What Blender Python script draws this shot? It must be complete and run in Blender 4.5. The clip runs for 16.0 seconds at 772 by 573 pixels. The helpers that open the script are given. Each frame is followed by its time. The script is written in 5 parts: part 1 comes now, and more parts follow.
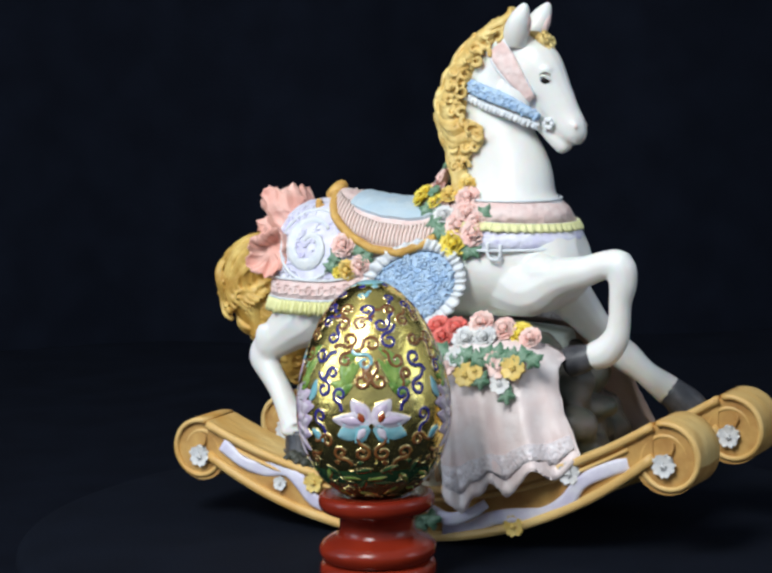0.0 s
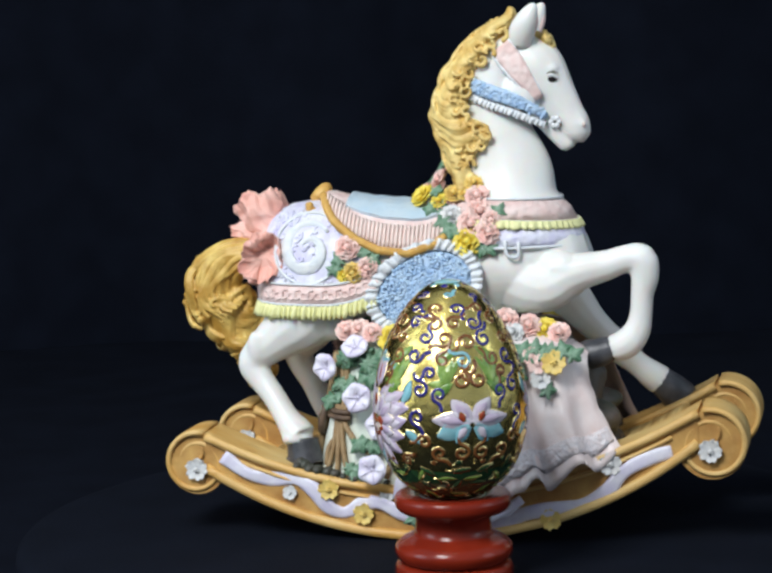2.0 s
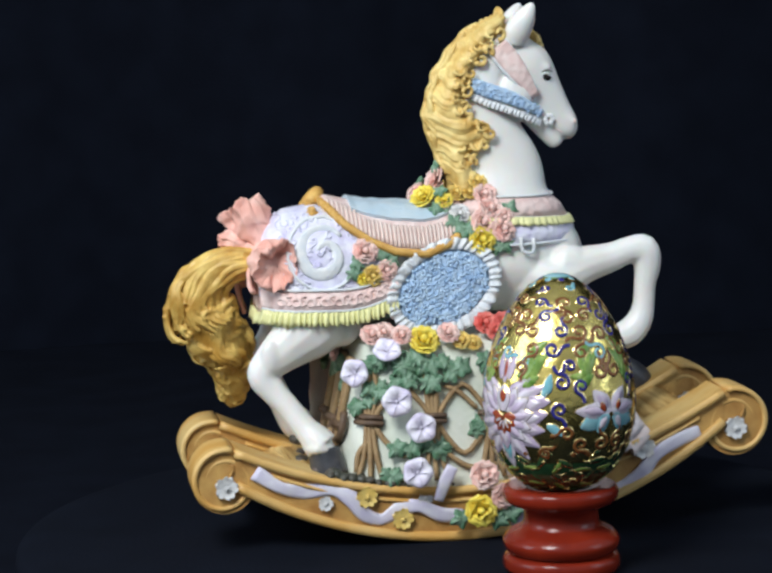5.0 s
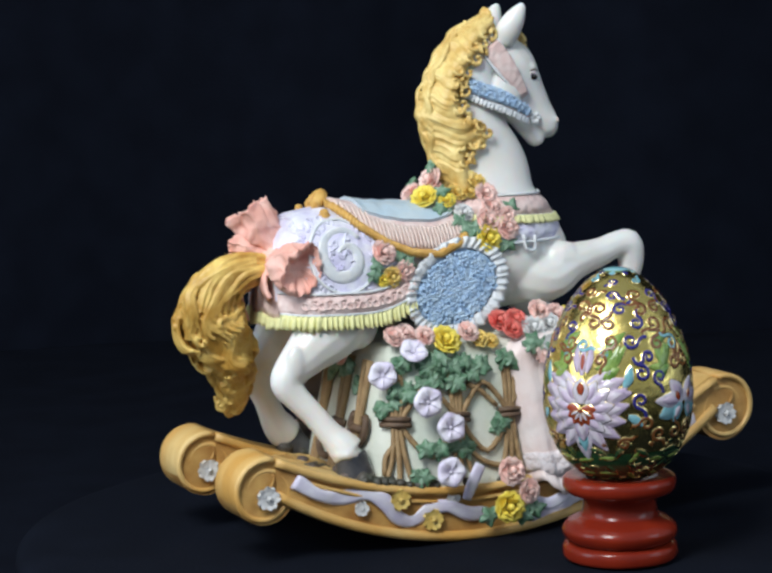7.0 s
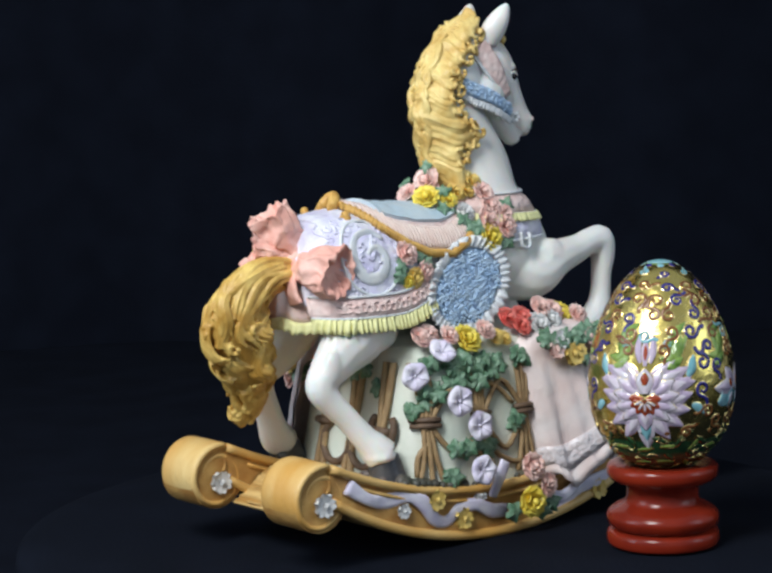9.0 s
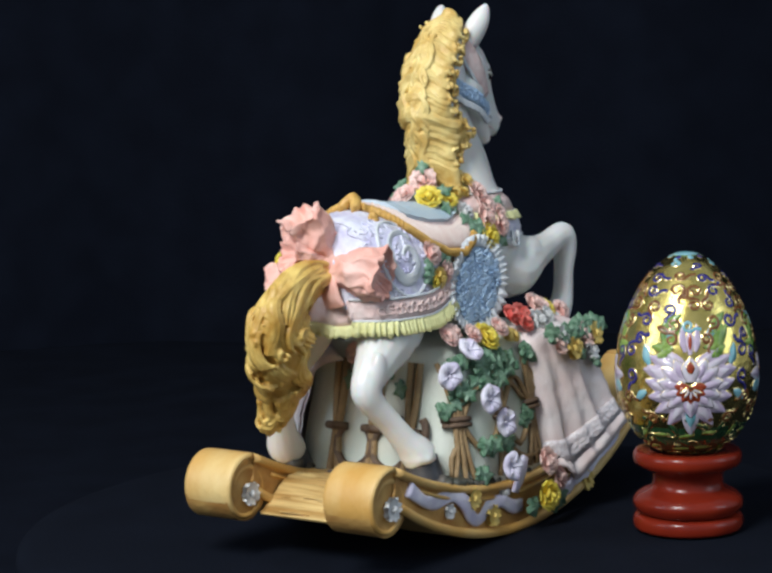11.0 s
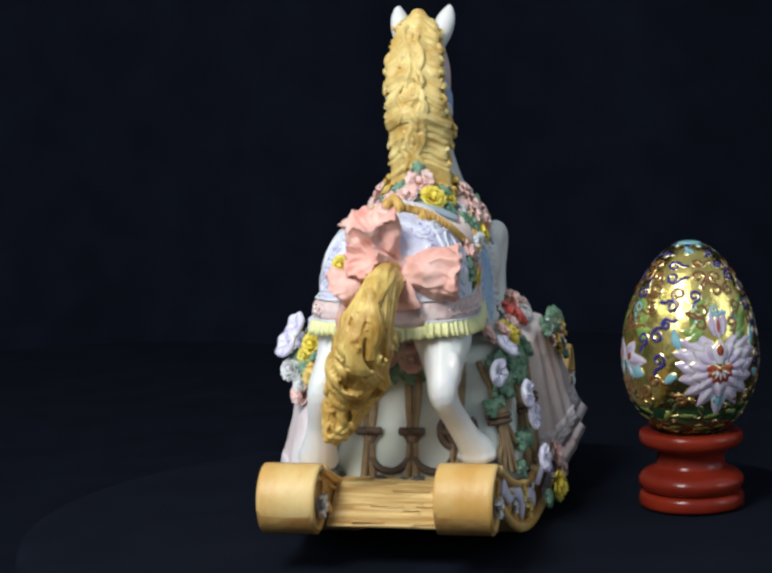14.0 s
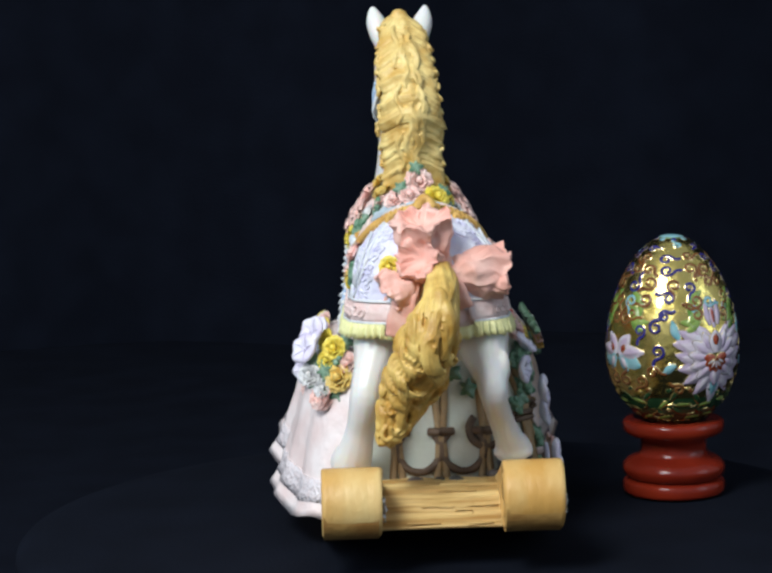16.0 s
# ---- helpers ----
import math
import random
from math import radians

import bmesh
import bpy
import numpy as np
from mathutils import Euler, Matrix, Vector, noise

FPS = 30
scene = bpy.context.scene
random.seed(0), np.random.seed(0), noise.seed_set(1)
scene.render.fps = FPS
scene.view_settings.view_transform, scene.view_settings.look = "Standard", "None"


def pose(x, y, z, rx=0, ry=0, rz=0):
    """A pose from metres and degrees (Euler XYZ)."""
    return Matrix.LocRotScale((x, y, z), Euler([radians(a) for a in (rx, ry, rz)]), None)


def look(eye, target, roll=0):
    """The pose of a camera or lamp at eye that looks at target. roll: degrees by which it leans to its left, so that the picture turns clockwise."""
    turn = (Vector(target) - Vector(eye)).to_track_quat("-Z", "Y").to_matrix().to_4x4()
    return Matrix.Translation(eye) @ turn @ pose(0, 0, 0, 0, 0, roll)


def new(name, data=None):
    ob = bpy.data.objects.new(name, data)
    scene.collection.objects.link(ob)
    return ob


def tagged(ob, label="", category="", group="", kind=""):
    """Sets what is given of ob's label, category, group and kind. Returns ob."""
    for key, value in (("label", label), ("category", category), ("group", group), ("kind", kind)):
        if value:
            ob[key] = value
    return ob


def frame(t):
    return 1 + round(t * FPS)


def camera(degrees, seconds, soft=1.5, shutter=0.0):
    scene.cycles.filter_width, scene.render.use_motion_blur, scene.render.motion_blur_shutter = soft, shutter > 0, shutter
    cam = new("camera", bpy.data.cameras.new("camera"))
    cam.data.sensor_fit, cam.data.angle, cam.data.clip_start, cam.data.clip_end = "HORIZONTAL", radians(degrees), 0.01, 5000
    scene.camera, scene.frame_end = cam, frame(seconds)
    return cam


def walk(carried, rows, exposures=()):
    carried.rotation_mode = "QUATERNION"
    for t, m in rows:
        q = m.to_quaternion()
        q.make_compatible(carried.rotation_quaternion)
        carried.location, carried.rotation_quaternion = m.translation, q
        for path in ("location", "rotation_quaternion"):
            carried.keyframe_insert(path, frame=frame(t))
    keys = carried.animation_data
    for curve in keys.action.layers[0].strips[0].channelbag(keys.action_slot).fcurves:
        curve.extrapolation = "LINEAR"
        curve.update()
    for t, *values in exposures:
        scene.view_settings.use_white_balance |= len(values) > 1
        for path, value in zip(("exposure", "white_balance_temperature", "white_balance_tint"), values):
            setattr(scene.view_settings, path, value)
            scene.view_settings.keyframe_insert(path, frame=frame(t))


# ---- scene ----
MM = 0.001

# ---- camera: stands still, a little above the turntable ----
EYE = Vector((-0.0169, -0.72, 0.1708))
TILT = radians(7.31)
cam = camera(19.81, 16.0, soft=2.8)
VIEW = look(EYE, EYE + Vector((0, math.cos(TILT), -math.sin(TILT))), roll=-1.57)
walk(cam, [(0, VIEW), (16, VIEW)])

# turn of the turntable, degrees at each second
TURN = [(0, -15.67), (1, -7.79), (2, 0.0), (3, 7.76), (4, 15.37), (5, 22.95), (6, 30.48), (7, 38.06), (8, 45.67),
        (9, 53.15), (10, 60.72), (11, 68.28), (12, 75.84), (13, 83.28), (14, 90.62), (15, 97.83), (16, 105.04)]
HORSE_POSE = pose(0.00893, 0.00222, 0, 0, 0, -13.02)
EGG_POSE = HORSE_POSE @ pose(11.5 * MM, -84.8 * MM, 2.2 * MM)

# ---- light: a softbox lamp above the camera, added dim bluish fill lamps on both sides ----
world = bpy.data.worlds.new("room_air")
world.use_nodes = True
world.node_tree.nodes["Background"].inputs[0].default_value = (0.72, 0.84, 1.0, 1)
world.node_tree.nodes["Background"].inputs[1].default_value = 0.35
scene.world = world


def area_lamp(name, eye, target, w, h, watts, colour):
    data = bpy.data.lights.new(name, "AREA")
    data.shape, data.size, data.size_y, data.energy, data.color = "RECTANGLE", w, h, watts, colour
    ob = new(name, data)
    ob.matrix_world = look(eye, target)
    return ob


area_lamp("softbox_light", (-0.30, -0.58, 0.64), (0, 0, 0.07), 0.24, 0.32, 7.1, (0.955, 0.985, 1.0))
# unseen fill lamp, added to brighten what faces left
area_lamp("left_fill_light", (-0.80, -0.30, 0.36), (0, 0, 0.08), 0.35, 0.5, 2.3, (0.74, 0.86, 1.0))
# weaker unseen fill lamp, added to lift the right flanks
area_lamp("right_fill_light", (0.85, -0.35, 0.36), (0, 0, 0.06), 0.35, 0.5, 1.1, (0.70, 0.84, 1.0))
scene.view_settings.exposure = 0.0


# ---- materials ----
def material(name, colour, rough=0.5, other=None, scale=120.0, amount=0.5, bump=0.15, bump_scale=600.0, metal=0.0, coat=0.0,
             kind="NOISE", island=0.0, sheen=0.0, sub=0.0, spec=0.5, stretch=None):
    """Painted or cast surface: colour mixed with a second tone by a noise, fine relief from a finer one."""
    m = bpy.data.materials.new(name)
    m.use_nodes = True
    nt = m.node_tree
    n, ln = nt.nodes, nt.links
    b = n["Principled BSDF"]
    co = n.new("ShaderNodeTexCoord")
    source = co.outputs["Object"]
    if stretch:
        mp0 = n.new("ShaderNodeMapping")
        mp0.inputs["Scale"].default_value = stretch
        ln.new(source, mp0.inputs["Vector"])
        source = mp0.outputs["Vector"]
    big = n.new("ShaderNodeTexNoise")
    big.inputs["Scale"].default_value, big.inputs["Detail"].default_value = scale, 5
    ln.new(source, big.inputs["Vector"])
    ramp = n.new("ShaderNodeValToRGB")
    ramp.color_ramp.elements[0].position, ramp.color_ramp.elements[1].position = 0.36, 0.68
    ln.new(big.outputs["Fac"], ramp.inputs["Fac"])
    other = other or tuple(c * 0.8 for c in colour)
    mid = tuple(c + (o - c) * amount for c, o in zip(colour, other))
    ramp.color_ramp.elements[0].color = (*mid, 1)
    ramp.color_ramp.elements[1].color = (*colour, 1)
    out = ramp.outputs["Color"]
    if island:
        geo = n.new("ShaderNodeNewGeometry")
        hsv = n.new("ShaderNodeHueSaturation")
        mp = n.new("ShaderNodeMapRange")
        mp.inputs["To Min"].default_value, mp.inputs["To Max"].default_value = 1 - island, 1 + island
        ln.new(geo.outputs["Random Per Island"], mp.inputs["Value"])
        ln.new(mp.outputs["Result"], hsv.inputs["Value"])
        ln.new(out, hsv.inputs["Color"])
        out = hsv.outputs["Color"]
    ln.new(out, b.inputs["Base Color"])
    if kind == "VORONOI":
        fine = n.new("ShaderNodeTexVoronoi")
        fine.feature = "SMOOTH_F1"
        height = fine.outputs["Distance"]
    else:
        fine = n.new("ShaderNodeTexNoise")
        fine.inputs["Detail"].default_value = 4
        height = fine.outputs["Fac"]
    fine.inputs["Scale"].default_value = bump_scale
    ln.new(source, fine.inputs["Vector"])
    bm_ = n.new("ShaderNodeBump")
    bm_.inputs["Strength"].default_value, bm_.inputs["Distance"].default_value = bump, 0.0006
    ln.new(height, bm_.inputs["Height"])
    ln.new(bm_.outputs["Normal"], b.inputs["Normal"])
    rr = n.new("ShaderNodeMapRange")
    rr.inputs["To Min"].default_value, rr.inputs["To Max"].default_value = max(0.02, rough - 0.1), min(1, rough + 0.12)
    ln.new(fine.outputs[0], rr.inputs["Value"])
    ln.new(rr.outputs["Result"], b.inputs["Roughness"])
    b.inputs["Metallic"].default_value = metal
    b.inputs["Coat Weight"].default_value, b.inputs["Coat Roughness"].default_value = coat, 0.12
    b.inputs["Specular IOR Level"].default_value = spec
    if sheen:
        b.inputs["Sheen Weight"].default_value = sheen
    if sub:
        b.inputs["Subsurface Weight"].default_value, b.inputs["Subsurface Scale"].default_value = sub, 0.003
    return m


WHITE = material("white_painted_resin", (0.81, 0.81, 0.785), 0.44, (0.73, 0.71, 0.66), 60, 0.7, 0.09, 420, coat=0.06, sub=0.15)
HOOF = material("dark_grey_hoof_paint", (0.022, 0.025, 0.032), 0.4, (0.10, 0.10, 0.11), 160, 0.8, 0.3)
OCHRE = material("ochre_hair_paint", (0.84, 0.67, 0.27), 0.46, (0.60, 0.37, 0.09), 150, 1.0, 0.35, 700)
TAIL_OCHRE = material("amber_ochre_hair_paint", (0.79, 0.57, 0.17), 0.44, (0.48, 0.26, 0.045), 150, 1.0, 0.35, 700)
WOOD = material("honey_yellow_rocker_paint", (0.78, 0.58, 0.25), 0.48, (0.62, 0.34, 0.085), 48, 1.0, 0.9, 230, stretch=(0.6, 1.3, 0.6))
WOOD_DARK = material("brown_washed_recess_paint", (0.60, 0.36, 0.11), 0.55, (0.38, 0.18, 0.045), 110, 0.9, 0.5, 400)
GRAIN = material("scored_wood_grain_paint", (0.80, 0.58, 0.24), 0.55, (0.42, 0.23, 0.06), 420, 1.0, 0.8, 700, stretch=(1.0, 0.07, 1.0))
PINK = material("salmon_pink_paint", (0.84, 0.54, 0.46), 0.5, (0.79, 0.37, 0.29), 110, 0.9, 0.5, 420)
PALE_PINK = material("pale_pink_paint", (0.80, 0.66, 0.62), 0.55, (0.72, 0.50, 0.46), 260, 0.8, 0.9, 450, kind="VORONOI")
ROSE_PINK = material("rose_pink_petal_paint", (0.82, 0.49, 0.43), 0.5, (0.86, 0.68, 0.62), 220, 0.9, 0.25, 600, island=0.15)
ROSE_RED = material("coral_red_petal_paint", (0.70, 0.12, 0.10), 0.5, (0.76, 0.25, 0.2), 250, 0.7, 0.2, 600, island=0.15)
ROSE_YELLOW = material("lemon_yellow_petal_paint", (0.84, 0.72, 0.12), 0.5, (0.76, 0.56, 0.06), 250, 0.7, 0.2, 600, island=0.12)
ROSE_OCHRE = material("amber_petal_paint", (0.78, 0.54, 0.13), 0.5, (0.70, 0.56, 0.2), 250, 0.7, 0.2, 600, island=0.15)
ROSE_WHITE = material("white_petal_paint", (0.76, 0.75, 0.72), 0.5, (0.62, 0.64, 0.66), 250, 0.7, 0.2, 600, island=0.08)
RIB_PINK = material("rib_pink_paint", (0.78, 0.66, 0.60), 0.5, (0.70, 0.52, 0.46), 300, 0.7, 0.2, 600)
LEAF = material("dark_green_leaf_paint", (0.055, 0.16, 0.08), 0.4, (0.24, 0.36, 0.26), 330, 0.9, 0.4, 700, island=0.25)
LILAC = material("pale_lilac_petal_paint", (0.66, 0.60, 0.78), 0.5, (0.80, 0.79, 0.86), 180, 0.9, 0.3, 500)
LAVENDER = material("lavender_relief_paint", (0.60, 0.58, 0.78), 0.5, (0.76, 0.77, 0.85), 230, 1.0, 0.9, 420, kind="VORONOI")
RIBBON = material("lavender_ribbon_paint", (0.60, 0.56, 0.74), 0.45, (0.80, 0.79, 0.86), 150, 0.9, 0.3, 450)
BLUE = material("powder_blue_relief_paint", (0.30, 0.46, 0.68), 0.55, (0.48, 0.62, 0.76), 420, 0.9, 1.0, 480, kind="VORONOI")
SEAT_BLUE = material("pale_blue_seat_paint", (0.46, 0.60, 0.70), 0.5, (0.56, 0.64, 0.68), 160, 0.8, 0.6, 700)
LIME = material("pale_lime_frill_paint", (0.78, 0.78, 0.40), 0.5, (0.72, 0.70, 0.34), 300, 0.8, 0.2, 600)
LACE = material("white_lace_paint", (0.76, 0.77, 0.76), 0.5, (0.60, 0.66, 0.72), 350, 0.7, 0.4, 800)
GOLD_ROPE = material("ochre_rope_paint", (0.70, 0.44, 0.12), 0.5, (0.52, 0.28, 0.06), 300, 0.8, 0.3, 700)
MINT = material("pale_mint_wall_paint", (0.68, 0.74, 0.64), 0.55, (0.76, 0.77, 0.68), 90, 0.8, 0.4, 500)
TWIG = material("brown_twig_paint", (0.27, 0.17, 0.08), 0.6, (0.38, 0.26, 0.13), 260, 0.9, 0.5, 600, island=0.2)
KNOT = material("dark_brown_binding_paint", (0.09, 0.055, 0.035), 0.6, (0.16, 0.10, 0.06), 260, 0.9, 0.5, 600)
DISC = material("black_velvet_on_turntable", (0.0058, 0.0078, 0.0140), 0.95, (0.0042, 0.0056, 0.0098), 40, 0.8, 0.5, 900, spec=0.06)
DRAPE = material("dusty_pink_drape_paint", (0.87, 0.79, 0.77), 0.4, (0.80, 0.65, 0.62), 100, 1.0, 0.8, 260)
GLITTER = material("pearly_hem_paint", (0.70, 0.61, 0.61), 0.3, (0.78, 0.74, 0.76), 700, 0.9, 0.9, 900, coat=0.3, kind="VORONOI")
ROCK = material("mottled_dark_moss_paint", (0.03, 0.045, 0.03), 0.5, (0.11, 0.085, 0.075), 70, 1.0, 0.7, 300)
BLACK = material("glossy_black_eye_paint", (0.012, 0.010, 0.010), 0.15, (0.03, 0.02, 0.015), 300, 0.5, 0.02)
RED_WOOD = material("red_brown_lacquered_wood", (0.23, 0.022, 0.008), 0.2, (0.14, 0.012, 0.006), 60, 0.8, 0.03, 300, spec=0.32)
GOLD = material("polished_gold_foil", (0.95, 0.77, 0.27), 0.24, (0.86, 0.66, 0.17), 110, 0.9, 0.9, 150, metal=1.0)
GOLD_WIRE = material("gold_wire", (0.95, 0.77, 0.34), 0.24, (0.84, 0.58, 0.2), 200, 0.7, 0.1, metal=1.0)
E_BLUE = material("cobalt_enamel", (0.020, 0.022, 0.17), 0.16, (0.04, 0.03, 0.20), 300, 0.7, 0.05, coat=0.4)
E_BROWN = material("russet_enamel", (0.15, 0.045, 0.014), 0.16, (0.26, 0.11, 0.03), 300, 0.8, 0.05, coat=0.4)
E_GREEN = material("leaf_green_enamel", (0.09, 0.21, 0.03), 0.16, (0.30, 0.42, 0.10), 300, 0.9, 0.05, coat=0.4)
E_DARK = material("bottle_green_enamel", (0.018, 0.055, 0.022), 0.16, (0.03, 0.09, 0.03), 300, 0.7, 0.05, coat=0.4)
E_TEAL = material("turquoise_enamel", (0.16, 0.42, 0.48), 0.16, (0.30, 0.52, 0.56), 300, 0.8, 0.05, coat=0.4)
E_WHITE = material("white_enamel", (0.62, 0.59, 0.64), 0.2, (0.58, 0.47, 0.56), 350, 0.7, 0.05, coat=0.3)
E_LILAC = material("lilac_enamel", (0.44, 0.35, 0.49), 0.2, (0.60, 0.50, 0.60), 250, 0.9, 0.05, coat=0.3)
E_RED = material("brick_red_enamel", (0.34, 0.055, 0.02), 0.18, (0.26, 0.05, 0.02), 300, 0.7, 0.05, coat=0.4)
VELVET = material("black_velvet", (0.0058, 0.0078, 0.0142), 0.95, (0.0040, 0.0052, 0.0096), 40, 0.8, 0.5, 900, spec=0.06)


# ---- mesh tools: millimetres in, metres out ----
class Shape:
    """Vertices and faces of one mesh, gathered piece by piece."""

    def __init__(self):
        self.v, self.f = [], []

    def grid(self, rows, close_u=False, close_v=False, caps=False):
        """Rows of points, each as long as the first, joined by quads."""
        o, nr, nc = len(self.v), len(rows), len(rows[0])
        for r in rows:
            self.v.extend(Vector(p) for p in r)
        for i in range(nr if close_v else nr - 1):
            for j in range(nc if close_u else nc - 1):
                a, b = o + i * nc + j, o + i * nc + (j + 1) % nc
                k = ((i + 1) % nr) * nc
                self.f.append((a, b, o + k + (j + 1) % nc, o + k + j))
        if caps:
            self.f.append(tuple(o + j for j in reversed(range(nc))))
            self.f.append(tuple(o + (nr - 1) * nc + j for j in range(nc)))
        return self

    def tube(self, stations, seg=12, fine=4, side=(0, 1, 0), square=2.0):
        """A loft along stations (x, y, z, half thickness, half width along side), rounded between them."""
        st = spline(stations, fine)
        rows = []
        for i, s in enumerate(st):
            c = Vector(s[:3])
            d = (Vector(st[min(i + 1, len(st) - 1)][:3]) - Vector(st[max(i - 1, 0)][:3]))
            d = d.normalized() if d.length > 1e-6 else Vector((0, 0, 1))
            w = Vector(side) - d * d.dot(Vector(side))
            w = w.normalized() if w.length > 1e-3 else d.orthogonal().normalized()
            u = d.cross(w)
            ring = []
            for j in range(seg):
                q = 2 * math.pi * j / seg
                cq, sq = math.cos(q), math.sin(q)
                if square != 2.0:
                    cq = math.copysign(abs(cq) ** (2 / square), cq)
                    sq = math.copysign(abs(sq) ** (2 / square), sq)
                ring.append(c + u * (cq * s[3]) + w * (sq * s[4]))
            rows.append(ring)
        return self.grid(rows, close_u=True, caps=True)

    def ball(self, c, rx, ry=None, rz=None, seg=10, rings=7, turn=None):
        ry, rz = ry or rx, rz or rx
        rows = []
        for i in range(rings + 1):
            a = math.pi * (i + 0.02) / (rings + 0.04)
            row = []
            for j in range(seg):
                q = 2 * math.pi * j / seg
                p = Vector((rx * math.sin(a) * math.cos(q), ry * math.sin(a) * math.sin(q), rz * math.cos(a)))
                row.append(Vector(c) + (turn @ p if turn else p))
            rows.append(row)
        return self.grid(rows, close_u=True, caps=True)

    def prism(self, outline, y0, y1):
        """A closed outline of (x, z) points, extruded along y."""
        o, n = len(self.v), len(outline)
        for y in (y0, y1):
            self.v.extend(Vector((x, y, z)) for x, z in outline)
        for j in range(n):
            k = (j + 1) % n
            self.f.append((o + j, o + k, o + n + k, o + n + j))
        self.f.append(tuple(o + j for j in reversed(range(n))))
        self.f.append(tuple(o + n + j for j in range(n)))
        return self

    def put(self, other, m):
        o = len(self.v)
        self.v.extend(m @ p for p in other.v)
        self.f.extend(tuple(o + i for i in f) for f in other.f)
        return self

    def rough(self, amount, scale):
        """Uneven, hand-modelled surface."""
        for i, p in enumerate(self.v):
            self.v[i] = p + noise.noise_vector(p * scale) * amount
        return self

    def mesh(self, name, mat, smooth=True):
        me = bpy.data.meshes.new(name)
        me.from_pydata([tuple(p * MM) for p in self.v], [], self.f)
        me.materials.append(mat)
        bm = bmesh.new()
        bm.from_mesh(me)
        bmesh.ops.recalc_face_normals(bm, faces=bm.faces)
        bm.to_mesh(me)
        bm.free()
        me.polygons.foreach_set("use_smooth", [smooth] * len(me.polygons))
        me.update()
        return me


def spline(pts, fine):
    """Catmull-Rom through tuples of numbers."""
    if fine <= 1:
        return [tuple(p) for p in pts]
    a = [np.array(p, float) for p in pts]
    a = [2 * a[0] - a[1]] + a + [2 * a[-1] - a[-2]]
    out = []
    for i in range(1, len(a) - 2):
        p0, p1, p2, p3 = a[i - 1:i + 3]
        for k in range(fine):
            t = k / fine
            out.append(tuple(0.5 * (2 * p1 + (p2 - p0) * t + (2 * p0 - 5 * p1 + 4 * p2 - p3) * t * t
                                    + (3 * p1 - p0 - 3 * p2 + p3) * t ** 3)))
    out.append(tuple(a[-2]))
    return [p[:3] + tuple(max(0.15, q) for q in p[3:]) for p in out]


def part(name, shape, mat, parent, label="", smooth=True):
    me = shape if isinstance(shape, bpy.types.Mesh) else shape.mesh(name, mat, smooth)
    ob = new(name, me)
    ob.parent = parent
    if label:
        ob["label"] = label
    return ob


def fuse(ob, voxel, smooth=4):
    """One cast skin over the joined pieces."""
    r = ob.modifiers.new("cast", "REMESH")
    r.mode, r.voxel_size, r.use_smooth_shade = "VOXEL", voxel * MM, True
    s = ob.modifiers.new("soften", "SMOOTH")
    s.factor, s.iterations = 0.5, smooth
    return ob


def thing(name, label, category, m, kind=""):
    ob = new(name)
    ob.matrix_basis = m
    return tagged(ob, label, category, kind=kind)


def at_normal(p, nrm, spin=0.0, size=1.0):
    """A pose at p (mm) whose z axis is nrm."""
    q = Vector(nrm).to_track_quat("Z", "Y").to_matrix().to_4x4()
    return Matrix.Translation(Vector(p) * MM) @ q @ pose(0, 0, 0, 0, 0, spin) @ Matrix.Scale(size, 4)


# ---- turntable, table and backdrop under black cloth ----
def disc_height(x, y):
    """Cloth over the turntable, a little higher where it bunches up towards one side (metres)."""
    return 0.0022 * math.exp(-(x ** 2 + (y + 0.083) ** 2) / (2 * 0.026 ** 2))


